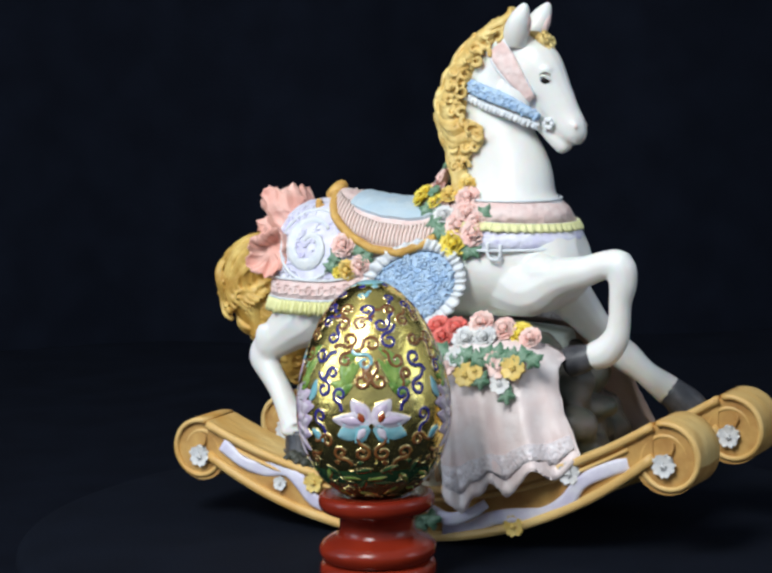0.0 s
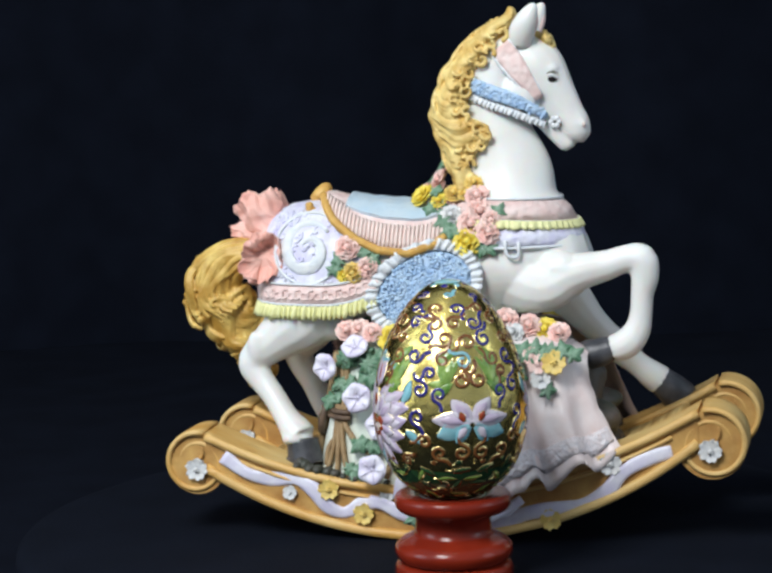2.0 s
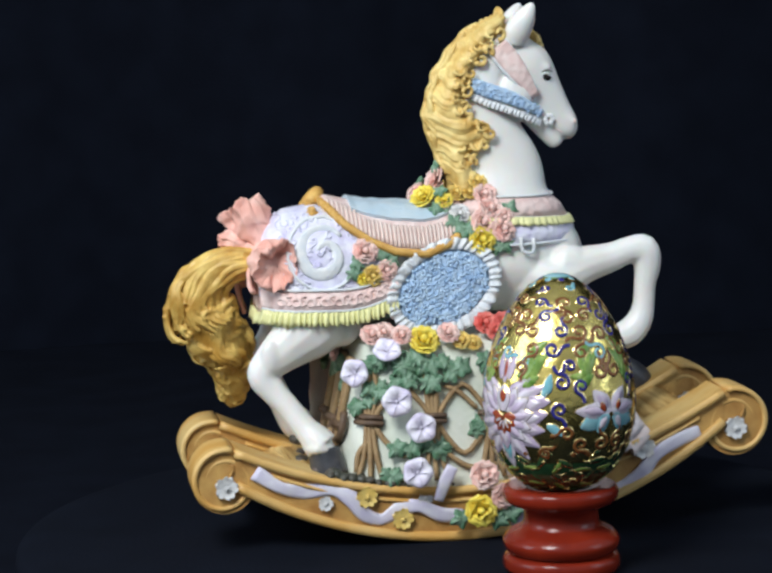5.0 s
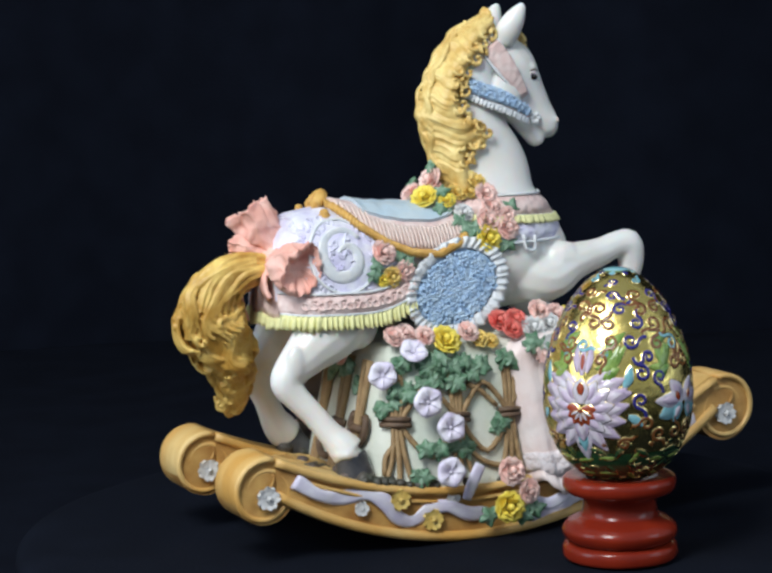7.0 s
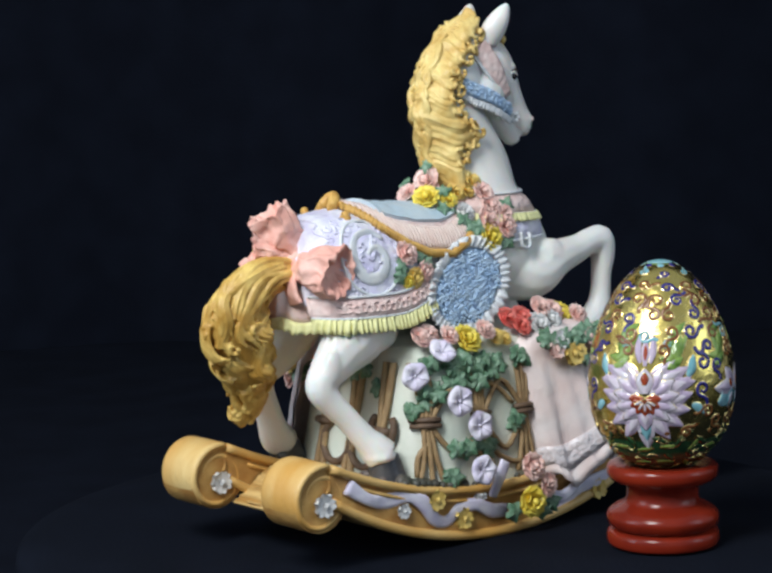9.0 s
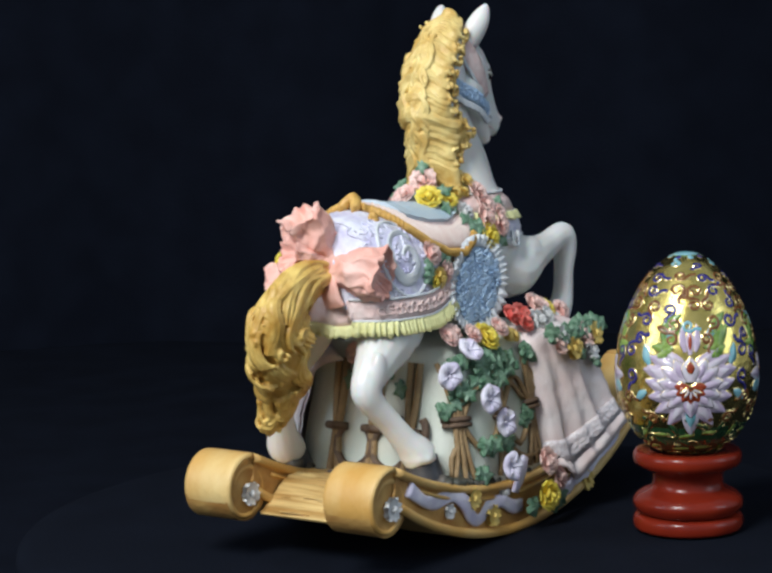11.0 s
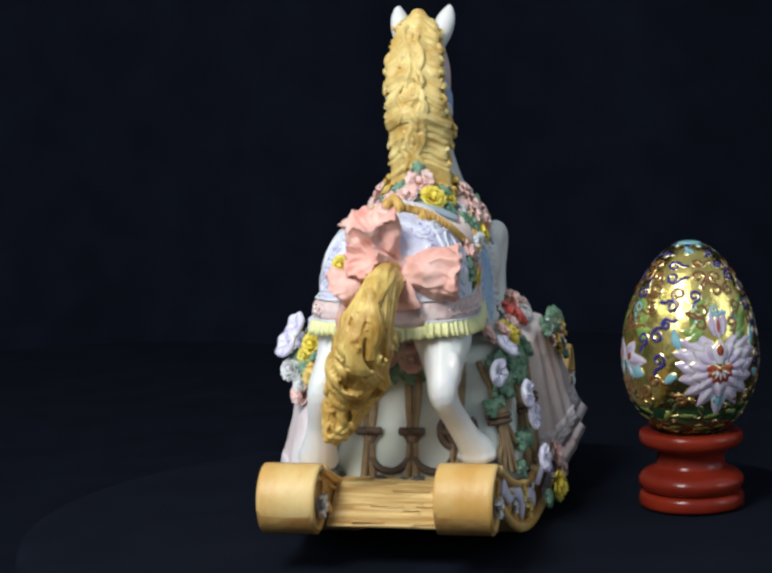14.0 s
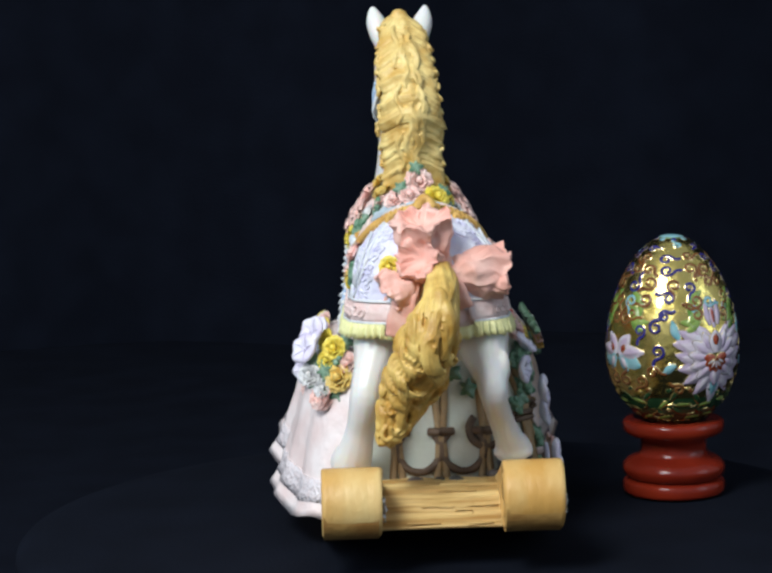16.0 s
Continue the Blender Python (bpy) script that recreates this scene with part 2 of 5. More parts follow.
def build_ground():
    rows = []
    for i, r in enumerate([0.0005, 0.02, 0.04, 0.06, 0.075, 0.09, 0.105, 0.12, 0.13, 0.136, 0.139, 0.1405, 0.141, 0.141, 0.141]):
        drop = [0] * 9 + [0.0006, 0.0016, 0.0032, 0.006, 0.015, 0.03]
        rows.append([(r * math.cos(q) * 1000, r * math.sin(q) * 1000,
                      (disc_height(r * math.cos(q), r * math.sin(q)) - drop[i]) * 1000)
                     for q in [2 * math.pi * k / 96 for k in range(96)]])
    disc = thing("turntable", "round turntable covered with black velvet cloth", "turntable", Matrix())
    part("cloth", Shape().grid(rows, close_u=True), DISC, disc)
    part("platter", Shape().grid([[(r * math.cos(q), r * math.sin(q), z) for q in [2 * math.pi * k / 64 for k in range(64)]] for r, z in
                                  ((2, -3), (136, -3), (138, -5), (138, -12), (136, -14), (2, -14))], close_u=True, caps=True), VELVET, disc)
    part("pedestal", Shape().grid([[(r * math.cos(q), r * math.sin(q), z) for q in [2 * math.pi * k / 48 for k in range(48)]] for r, z in
                                   ((60, -14), (60, -20), (90, -26), (92, -29.4))], close_u=True, caps=True), VELVET, disc)
    rows = [[(x, y, -30 + 1.2 * noise.noise(Vector((x, y, 0)) * 0.008)) for x in np.linspace(-1500, 1500, 40)]
            for y in np.linspace(-1200, 620, 30)]
    tagged(new("ground", Shape().grid(rows).mesh("ground", VELVET)), "table top under black cloth", "table", kind="structure")
    rows = [[(x, 600 + 14 * math.sin(x * 0.021 + math.sin(x * 0.006) * 2) + 8 * noise.noise(Vector((x, z, 3)) * 0.006), z)
             for x in np.linspace(-1500, 1500, 160)] for z in np.linspace(-40, 1500, 12)]
    tagged(new("backdrop", Shape().grid(rows).mesh("backdrop", VELVET)), "black cloth backdrop hanging behind the table", "backdrop",
           kind="structure")
    return disc


TURNTABLE = build_ground()


# ---- the rocking horse figurine: x forward, y to its left, z up, in millimetres ----
TORSO = [(-67, 1.5, 86, 8, 9), (-64, 1.5, 86, 14, 15), (-58, 1.5, 86, 18, 19.5), (-48, 1.5, 86, 19.5, 21), (-30, 2, 84.5, 17.5, 20.4),
         (-10, 2.5, 84, 16.5, 19.4), (8, 3, 85, 17, 19.2), (22, 3, 87, 18, 19), (32, 3, 88.5, 16, 16), (38, 3, 90, 12, 11.5),
         (41, 3, 91, 5, 5)]
TX = [s[0] for s in TORSO]


def torso(x):
    """Centre y, centre z, half height and half width of the barrel at x."""
    return [float(np.interp(x, TX, [s[k] for s in TORSO])) for k in (1, 2, 3, 4)]


def skin(x, q, off=0.0, flare=0.12):
    """A point on the barrel: q is 0 on the back, -1 and 1 at the flanks, and beyond that hangs straight down."""
    cy, cz, a, b = torso(x)
    if abs(q) <= 1:
        p = q * math.pi / 2
        return Vector((x, cy + (b + off) * math.sin(p), cz + (a + off) * math.cos(p)))
    d = (abs(q) - 1) * a
    return Vector((x, cy + math.copysign(b + off + flare * d, q), cz - d))


def skin_q(x, z, s=-1):
    """The q at which the barrel has the height z."""
    cy, cz, a, b = torso(x)
    return s * (math.acos(min(1, (z - cz) / a)) * 2 / math.pi if z > cz else 1 + (cz - z) / a)


def skin_normal(x, q):
    e = 0.4
    du = skin(x + e, q) - skin(x - e, q)
    dv = skin(x, q + 0.02) - skin(x, q - 0.02)
    n = du.cross(dv)
    cy, cz, a, b = torso(x)
    out = skin(x, q) - Vector((x, cy, cz))
    return (n if n.dot(out) > 0 else -n).normalized()


HORSE = thing("rocking_horse_figurine", "white resin rocking horse figurine with ochre mane and painted flowers",
              "figurine", HORSE_POSE)


def build_body():
    s = Shape()
    s.tube(TORSO, 40, 3)
    # neck
    s.tube([(15, 3, 80, 22, 18), (15, 3, 93, 22.5, 18.5), (15, 3, 101, 20.5, 16.5), (14.5, 3, 107, 16.5, 13.5), (13.8, 3.5, 115, 15.6, 10.8),
            (10.7, 4, 125, 13.3, 9.2), (8.8, 4.5, 135, 10.4, 8.2), (10.4, 4.7, 146, 9.6, 7.8), (15.6, 4.8, 155, 6.6, 6.6), (19, 4.8, 160.5, 2.4, 3.6)], 36, 4)
    # head
    s.tube([(15, 4.8, 157, 5, 5), (19.4, 4.8, 153.2, 8.4, 7), (23.5, 4.6, 148.3, 10.2, 7.8), (27.2, 4.4, 143, 9.3, 7), (31, 4.2, 138, 7.4, 5.6),
            (34.5, 4, 133, 6, 4.7), (37.2, 3.9, 129.5, 5.2, 4.5), (38.9, 3.9, 127.0, 3.8, 3.9), (39.8, 3.9, 125.2, 2.0, 2.2)], 16, 4)
    s.tube([(24, 4.2, 137, 5, 5), (28.6, 4, 130.6, 3.6, 4.0), (32.2, 4, 126, 3.0, 3.5), (34.6, 4, 123.4, 2.7, 3.0), (35.4, 4, 122.2, 1.6, 2.0)], 14, 4)   # lower jaw
    s.ball((38.9, 4, 127.6), 2.6, 3.9, 3.6)          # upper lip
    s.ball((39.2, 0.9, 130.3), 1.9, 1.4, 2.0)        # nostril wings
    s.ball((39.2, 6.9, 130.3), 1.9, 1.4, 2.0)
    s.ball((20.5, -1.6, 141), 6.5, 2.6, 6.5)         # cheeks
    s.ball((20.5, 10.8, 141), 6.5, 2.6, 6.5)
    s.ball((29.6, -0.6, 148.3), 3.0, 1.6, 1.5)       # brows
    s.ball((29.6, 9.6, 148.3), 3.0, 1.6, 1.5)
    # raised right foreleg
    s.tube([(20, -7, 82, 12, 8), (29, -11, 79.5, 9, 8), (38, -12.5, 83.5, 6.6, 6), (48, -12.5, 85.8, 5.0, 4.6), (54.6, -12.5, 88.0, 4.5, 4.2),
            (59.6, -12.5, 87.8, 5.2, 4.5), (60.8, -12.5, 82.6, 4.6, 4.1), (59.9, -12.5, 76.6, 3.7, 3.5), (59.4, -12.5, 70, 3.7, 3.5),
            (58, -12.5, 64.8, 4.4, 4.0), (54.6, -12.5, 60.8, 4.9, 4.3), (50, -12.5, 59.0, 4.4, 4.2)], 12, 4)
    s.ball((60.6, -12.5, 90), 3.2, 3.6, 2.6)         # knee cap
    # left foreleg, reaching down to the rocker
    s.tube([(24, 13, 82, 10, 7), (33, 14, 72, 7.4, 6), (40, 15.5, 63.5, 5.4, 5), (46, 17.5, 57, 5.1, 4.5), (49, 18.5, 54, 5.2, 4.6),
            (54, 21, 49, 4.2, 3.8), (58.5, 23, 45, 4.8, 4.4), (61.5, 24.2, 42.6, 5.3, 4.8)], 12, 4)
    # right hind leg
    s.tube([(-46, -12, 78, 14, 9), (-52, -14, 69, 11.5, 9.4), (-59.4, -15.4, 62.8, 8.0, 7.0), (-65.8, -16.4, 57.6, 5.9, 5.2), (-68.2, -16.8, 53.4, 5.2, 4.6),
            (-65.2, -17.8, 48.6, 4.3, 4.0), (-60.6, -19.6, 43.2, 3.9, 4.0), (-56, -22, 37, 4.1, 4.4), (-53.2, -23.4, 33.8, 5.0, 5.4), (-51, -24.4, 31, 5.7, 6.1)], 12, 4)
    s.ball((-70.6, -16.8, 55.6), 2.6, 2.8, 3.2)      # point of the hock
    s.ball((-43, -13, 69), 8.5, 7.2, 8)
    s.ball((-52, -24, 31), 5.4, 6.6, 2.6)        # fetlock
    s.ball((-66, -20.4, 60), 3.2, 2.0, 5.5)          # tendon above the hock
    # left hind leg
    s.tube([(-48, 14, 78, 12, 9), (-53, 17, 68, 10.5, 8), (-58, 19, 60, 8, 6.2), (-63, 21.4, 53.5, 6, 5.2), (-62.5, 22.4, 48, 4.8, 4.8),
            (-59, 23.6, 41, 4.2, 4.6), (-56, 25, 34.6, 4.6, 5.4), (-53.4, 26.2, 31, 5.6, 6.4), (-51.2, 27, 28.4, 5.8, 6.6)], 12, 4)
    s.ball((34, -13.5, 84), 8, 5, 7)
    body = fuse(part("body", s, WHITE, HORSE, "glossy white painted horse body with four legs"), 0.62, 5)
    # ears
    for x, y, tip in ((20.5, -0.2, -4.0), (20.5, 9.8, 13.4)):
        e = Shape()
        e.tube([(x - 0.4, y, 156.6, 3.6, 3.2), (x + 0.6, y + (tip - y) * 0.45, 160.5, 4.3, 3.5), (x + 2.6, y + (tip - y) * 0.8, 164.6, 3.5, 3.2),
                (x + 4.4, tip, 168.0, 1.9, 1.7), (x + 5.0, tip, 169.4, 0.7, 0.7)], 12, 4)
        part("ear", e, WHITE, HORSE)
        e = Shape().tube([(x + 3.4, y + (tip - y) * 0.3, 159.2, 1.2, 1.7), (x + 5.0, y + (tip - y) * 0.7, 163.6, 1.2, 1.6),
                          (x + 5.3, tip * 0.95 + y * 0.05, 167.2, 0.4, 0.5)], 8, 3)
        part("ear_hollow", e, PALE_PINK, HORSE, "shaded inside of the ear")
    for y in (-1.5, 10.5):
        eye = Shape().ball((30.2, y, 145.2), 2.1, 0.8, 1.4, 12, 8)
        part("eye", eye, BLACK, HORSE, "glossy dark painted eye")
        s = 1 if y > 4 else -1
        part("eyelid", Shape().tube([(28, y, 145, .3, .5), (29.4, y + s * 0.45, 146.5, .45, .6), (31, y + s * 0.4, 146.3, .45, .6), (32.2, y - s * 0.1, 145.2, .3, .5)], 8, 3), WHITE, HORSE)
        part("eye_line", Shape().tube([(26.6, y + s * 0.1, 144.7, .2, .25), (28.6, y + s * 0.5, 146.6, .22, .3), (30.6, y + s * 0.6, 147.5, .22, .3), (32.6, y + s * 0.1, 146.9, .15, .2)], 8, 3), KNOT, HORSE, "thin brown painted lid line")
    # small pinkish balls stand in for the shading of the recessed nostrils
    for y in (0.0, 7.8):
        part("nostril", Shape().ball((40.3, y, 130.3), 0.6, 0.4, 0.9), RIB_PINK, HORSE, "nostril, its shading put in as a pinkish dot")
    # the shadow between the lips, drawn as a thin pinkish tube
    part("mouth", Shape().tube([(33.2, 0.8, 128.4, .2, .2), (35.4, 0.5, 127.2, .2, .3), (37.2, 1.1, 126.2, .2, .3)], 8, 3), PALE_PINK, HORSE,
         "thin pinkish line painted for the shadow between the lips")
    # hooves
    for st in ([(50.5, -12.5, 59.6, 3.7, 3.8), (47, -12.5, 58.2, 4.5, 4.4), (42.4, -12.5, 57, 4.9, 4.8), (41.8, -12.5, 56.8, 4.2, 4.2)],
               [(60.8, 23.8, 43.4, 4.6, 4.4), (64.8, 25.2, 40, 5.5, 5.2), (68, 26.3, 36.6, 6.0, 5.6), (68.5, 26.5, 36, 5.4, 5.2)],
               [(-50.4, -24.2, 30.2, 5.0, 5.4), (-49.8, -24.8, 26.6, 5.5, 5.7), (-49.2, -25.4, 22.6, 6.0, 6.1), (-49.1, -25.5, 22, 5.6, 5.7)],
               [(-51, 25.8, 28, 4.7, 5), (-49.2, 26.4, 24.6, 5.8, 5.6), (-47.6, 26.8, 21.6, 6.4, 6), (-47.4, 26.9, 21, 5.8, 5.6)]):
        part("hoof", Shape().tube(st, 14, 3).rough(0.25, 0.4), HOOF, HORSE, "dark grey hoof")
    return body


def strand(s, pts, r, seg=6):
    """One strand of hair through points, thin at its root and tip."""
    n = len(pts)
    s.tube([(*p, r * (0.5 + 0.6 * math.sin(math.pi * min(1, 0.15 + 0.8 * i / (n - 1)))), r * (0.6 + 0.6 * math.sin(math.pi * min(1, 0.15 + 0.8 * i / (n - 1)))))
            for i, p in enumerate(pts)], seg, 3)


def ringlet(s, c, o, r, thick, turns=1.15):
    """A curl lying on the surface at c, whose normal is o."""
    o = Vector(o).normalized()
    u = o.orthogonal().normalized()
    u = Matrix.Rotation(random.uniform(0, 6.28), 3, o) @ u
    w = o.cross(u)
    st = []
    for j in range(15):
        q = j / 14 * turns * 2 * math.pi
        p = Vector(c) + (u * math.cos(q) + w * math.sin(q)) * r * (1 - 0.05 * j) + o * (0.07 * j)
        st.append((*p, thick * (1 - 0.03 * j), thick))
    s.tube(st, 6, 1, side=tuple(o))


MANE_BACK = [(108, -2.6), (114, -3.6), (121, -5.6), (126, -7.4), (132.7, -9.4), (138.6, -8.8), (147, -5.6), (153, -1.4), (160, 4.4), (166, 16)]
MANE_FRONT = [(108, 6), (114, 5), (121, 4), (125, 9.6), (130, 9.6), (135.6, 3.6), (140, 2.2), (147, 4.4), (152, 9.4), (158, 13), (166, 19)]
MANE_WIDE = [(108, 9.4), (114, 8.6), (122, 7.8), (128, 9.2), (134, 8.4), (142, 7.8), (150, 7.4), (160, 6.0), (166, 3.6)]
MANE_MID = [(108, 2.4), (128, 2.8), (142, 3.2), (150, 4), (166, 4.8)]


def along(table, z):
    return float(np.interp(z, [a for a, b in table], [b for a, b in table]))


def mane_at(z, v, sg, off=0.0):
    """A point of the mane at height z: v is 0 on the crest and 1 at the front of the lock."""
    xb, xf = along(MANE_BACK, z), along(MANE_FRONT, z)
    a = math.pi / 2 * min(1.0, v * 1.6)
    return Vector((xb + (xf - xb) * v ** 1.35 - off * math.cos(a), along(MANE_MID, z) + sg * (along(MANE_WIDE, z) + off) * math.sin(a), z + 0.5 * off * math.cos(a)))


def build_mane():
    random.seed(5)
    core = [(18, 5, 162.6, 2.6, 3.6), (12, 4.8, 158.4, 5, 5.0), (5.6, 4.2, 150.5, 6.4, 5.8), (0.6, 3.6, 143, 6.8, 6.4), (-1.4, 3.2, 135, 7.0, 6.6),
            (-0.4, 3.0, 128, 6.2, 7.2), (-1.2, 3, 121.5, 4.0, 5.6), (-1.8, 2.8, 114, 2.0, 3.8), (-2.0, 2.6, 108, 1.2, 2.6)]
    s = Shape().tube(core, 18, 5)
    for sg in (-1, 1):
        z0 = 165.0
        while z0 > 111:                                   # locks, one below the other, each of several strands
            ph, vmax, fall = random.uniform(-0.5, 0.5), random.uniform(0.86, 1.06), random.uniform(3.2, 5.6)
            lift = random.uniform(0.1, 0.8)
            for k in range(6):
                dz, pts = (k - 2.5) * 0.78, []
                for j in range(18):
                    v = j / 17 * vmax
                    a = 2 * math.pi * 1.45 * v + ph
                    z = z0 + dz * (1 - 0.25 * v) + 1.2 - fall * v + (0.3 + 1.5 * v) * math.sin(a)
                    pts.append(mane_at(max(108.5, z), v, sg, lift + 0.55 * math.sin(z0 * 1.05) * (1 - v) + (0.3 + 0.8 * v) * math.cos(a + 0.6) - 0.28 * abs(k - 2.5)))
                strand(s, pts, random.choice((0.55, 0.7, 0.9)))
            end = mane_at(max(109, z0 - fall), min(1, vmax), sg, 0.8)
            if z0 - fall > 118:
                ringlet(s, end + Vector((0.2, 0, 0)), (0.25, sg, 0.1), random.uniform(1.7, 2.5), random.uniform(0.7, 1.0), 0.8)
                ringlet(s, end + Vector((random.uniform(-3.4, -2.2), sg * 0.5, random.uniform(-1.6, 1.6))), (0.3, sg, 0.5), random.uniform(1.5, 2.4), 0.7, 0.7)
            z0 -= random.uniform(2.9, 3.7)
    for k in range(16):                                   # combed hair down the crest
        z0, v0, sg = random.uniform(126, 164), random.uniform(0, 0.22), random.choice((-1, 1))
        ph = random.uniform(0, 6.28)
        strand(s, [mane_at(max(109, z0 - 1.5 * j), max(0, v0 + 0.05 * math.sin(ph + j * 0.9)), sg, 0.9 + 0.35 * math.sin(j * 1.2 + ph)) for j in range(10)], random.uniform(0.6, 0.95))
    for x, z, y in ((8.6, 129.5, 8.6), (8.2, 125.8, 9.2), (5, 123.4, 9), (6, 127.6, 9.6), (2, 116.5, 8.2), (4.4, 113, 9.4), (1, 111.5, 9.4)):
        ringlet(s, (x, 3.4 - y, z), (0.1, -1, 0.1), random.uniform(1.5, 2.1), 0.8, 1.5)
    fuse(part("mane", s, OCHRE, HORSE, "curly ochre painted mane"), 0.26, 1)
    f = Shape()
    for k in range(9):
        y = 4.7 + random.uniform(-2.6, 2.6)
        strand(f, [(21, y, 160), (25, y, 159.4), (28.4, y + random.uniform(-1, 1), 156.5), (29.6, y, 154), (31, y, 152.4)], 0.9)
    for y, z in ((2.5, 157), (5.5, 158), (7.5, 156.5), (4.6, 154.5)):
        ringlet(f, (28.2 + (157 - z) * 0.5, y, z + 0.5), (1, 0, 0.5), 2.0, 1.0)
    part("forelock", f, OCHRE, HORSE, "short ochre forelock")


def build_tail():
    random.seed(9)
    core = [(-60, -1.5, 87, 3, 3), (-68, -1.8, 88.6, 3.8, 3.4), (-77, -1.4, 87.4, 5.2, 3.8), (-83.5, -0.4, 82.8, 7, 4.4), (-87, 2.2, 75, 8.6, 6.4),
            (-83, 4.2, 67.5, 8.8, 7.2), (-77.5, 7.8, 59, 7.6, 7.0), (-75, 11.6, 51.5, 5.2, 5.0), (-75, 15, 44, 3.2, 3.4), (-75.4, 17, 39, 1.2, 1.3)]
    s = Shape().tube(core, 18, 5).rough(0.8, 0.22)
    mid = spline(core, 8)
    n = len(mid) - 1

    def on(i, ang, g):
        i = int(max(0, min(n, round(i))))
        c = mid[i]
        d = Vector(mid[min(n, i + 1)][:3]) - Vector(mid[max(0, i - 1)][:3])
        d.normalize()
        w = Vector((0, 1, 0)) - d * d.y
        w.normalize()
        u = d.cross(w)
        return Vector(c[:3]) + u * (c[3] * g * math.cos(ang)) + w * (c[4] * g * math.sin(ang))

    for k in range(130):                                  # long combed hair at the top
        i, ang = random.uniform(4, 22), random.uniform(0, 6.28)
        ln = random.uniform(12, 20)
        strand(s, [on(i + ln * j / 7, ang + 0.13 * math.sin(ang * 5 + (i + ln * j / 7) * 0.4), 1.0 + 0.02 * j) for j in range(8)], random.choice((0.4, 0.6, 0.85, 1.15)))
    for k in range(66):                                   # wavy locks below, four strands each
        i, ang = random.uniform(22, n - 10), random.uniform(0, 6.28)
        ln, lift, ph = random.uniform(8, 16), random.uniform(0.94, 1.22), random.uniform(0, 6.28)
        for m in range(4):
            pts = []
            for j in range(11):
                ii = i + ln * j / 10
                w = math.sin(ii * 0.62 + ph)
                pts.append(on(ii, ang + 0.15 * (m - 1.5) + 0.22 * w, lift - 0.035 * abs(m - 1.5) + 0.12 * math.cos(ii * 0.62 + ph) + 0.012 * j))
            strand(s, pts, random.choice((0.55, 0.75, 1.0)))
    for k in range(26):
        i, ang = random.randint(26, n - 6), random.uniform(0, 6.28)
        c = on(i, ang, 1.14)
        ringlet(s, c, c - Vector(mid[i][:3]), random.uniform(1.8, 3.2), random.uniform(0.8, 1.1), 0.9)
    fuse(part("tail", s, TAIL_OCHRE, HORSE, "long curly ochre painted tail"), 0.30, 1)


# ---- flowers and leaves, built once each and shared ----
def petal_ring(s, n, r0, r1, z0, z1, width, cup, phase=0.0, thick=0.5):
    for k in range(n):
        a = phase + 2 * math.pi * k / n + random.uniform(-0.12, 0.12)
        ca, sa = math.cos(a), math.sin(a)
        for lift in (0,):
            rows = []
            for i in range(5):
                u = i / 4
                r, z = r0 + (r1 - r0) * u, z0 + (z1 - z0) * u ** 1.5
                w = width * (0.45 + 0.75 * math.sin(math.pi * (0.12 + 0.76 * u)))
                row = []
                for j in range(5):
                    v = j / 2 - 1
                    rr = r - cup * (v * v) * 0.5 * u
                    zz = z + cup * 0.5 * (v * v) * u - (0.35 * (1 - abs(v)) if i == 4 else 0)
                    row.append((ca * rr - sa * v * w, sa * rr + ca * v * w, zz))
                rows.append(row)
            back = [[(x * 0.96, y * 0.96, z - thick) for x, y, z in row] for row in rows]
            loop = rows + back[::-1]
            s.grid(loop, close_v=True)


def rose_shape():
    random.seed(3)
    s = Shape()
    s.ball((0, 0, 1.2), 1.1, 1.1, 1.5, 8, 5)
    petal_ring(s, 3, 0.5, 1.3, 0.6, 2.9, 1.1, -0.4)
    petal_ring(s, 4, 0.9, 2.2, 0.4, 2.5, 1.4, -0.5, 0.5)
    petal_ring(s, 5, 1.1, 3.2, 0.2, 1.9, 1.7, -0.5, 0.2)
    petal_ring(s, 6, 1.2, 4.0, 0.0, 1.0, 1.8, -0.3, 0.8)
    return s


def blossom_shape():
    """Five broad, dished petals round a beaded heart."""
    s = Shape()
    for k in range(5):
        a = 2 * math.pi * k / 5
        rows = []
        for u in np.linspace(0, 1, 6):
            w = 1.75 * math.sin(math.pi * (0.14 + 0.74 * u)) ** 0.8
            r = 0.5 + 3.2 * u
            row = []
            for v in (-1, -0.6, -0.2, 0.2, 0.6, 1):
                rr = r - (0.35 * (1 - abs(v)) if u > 0.9 else 0)
                row.append((rr * math.cos(a) - v * w * math.sin(a), rr * math.sin(a) + v * w * math.cos(a), 0.7 + 0.55 * v * v * u + 0.5 * u * u - 0.25 * (abs(v) > 0.9)))
            rows.append(row)
        under = [[(x * 0.95, y * 0.95, -0.5) for x, y, z in r] for r in rows]
        s.grid(rows + under[::-1], close_v=True)
    for k in range(5):
        a = 2 * math.pi * (k + 0.5) / 5
        s.ball((0.75 * math.cos(a), 0.75 * math.sin(a), 1.35), 0.42, 0.42, 0.4, 6, 4)
    s.ball((0, 0, 1.4), 0.6, 0.6, 0.6, 8, 5)
    return s


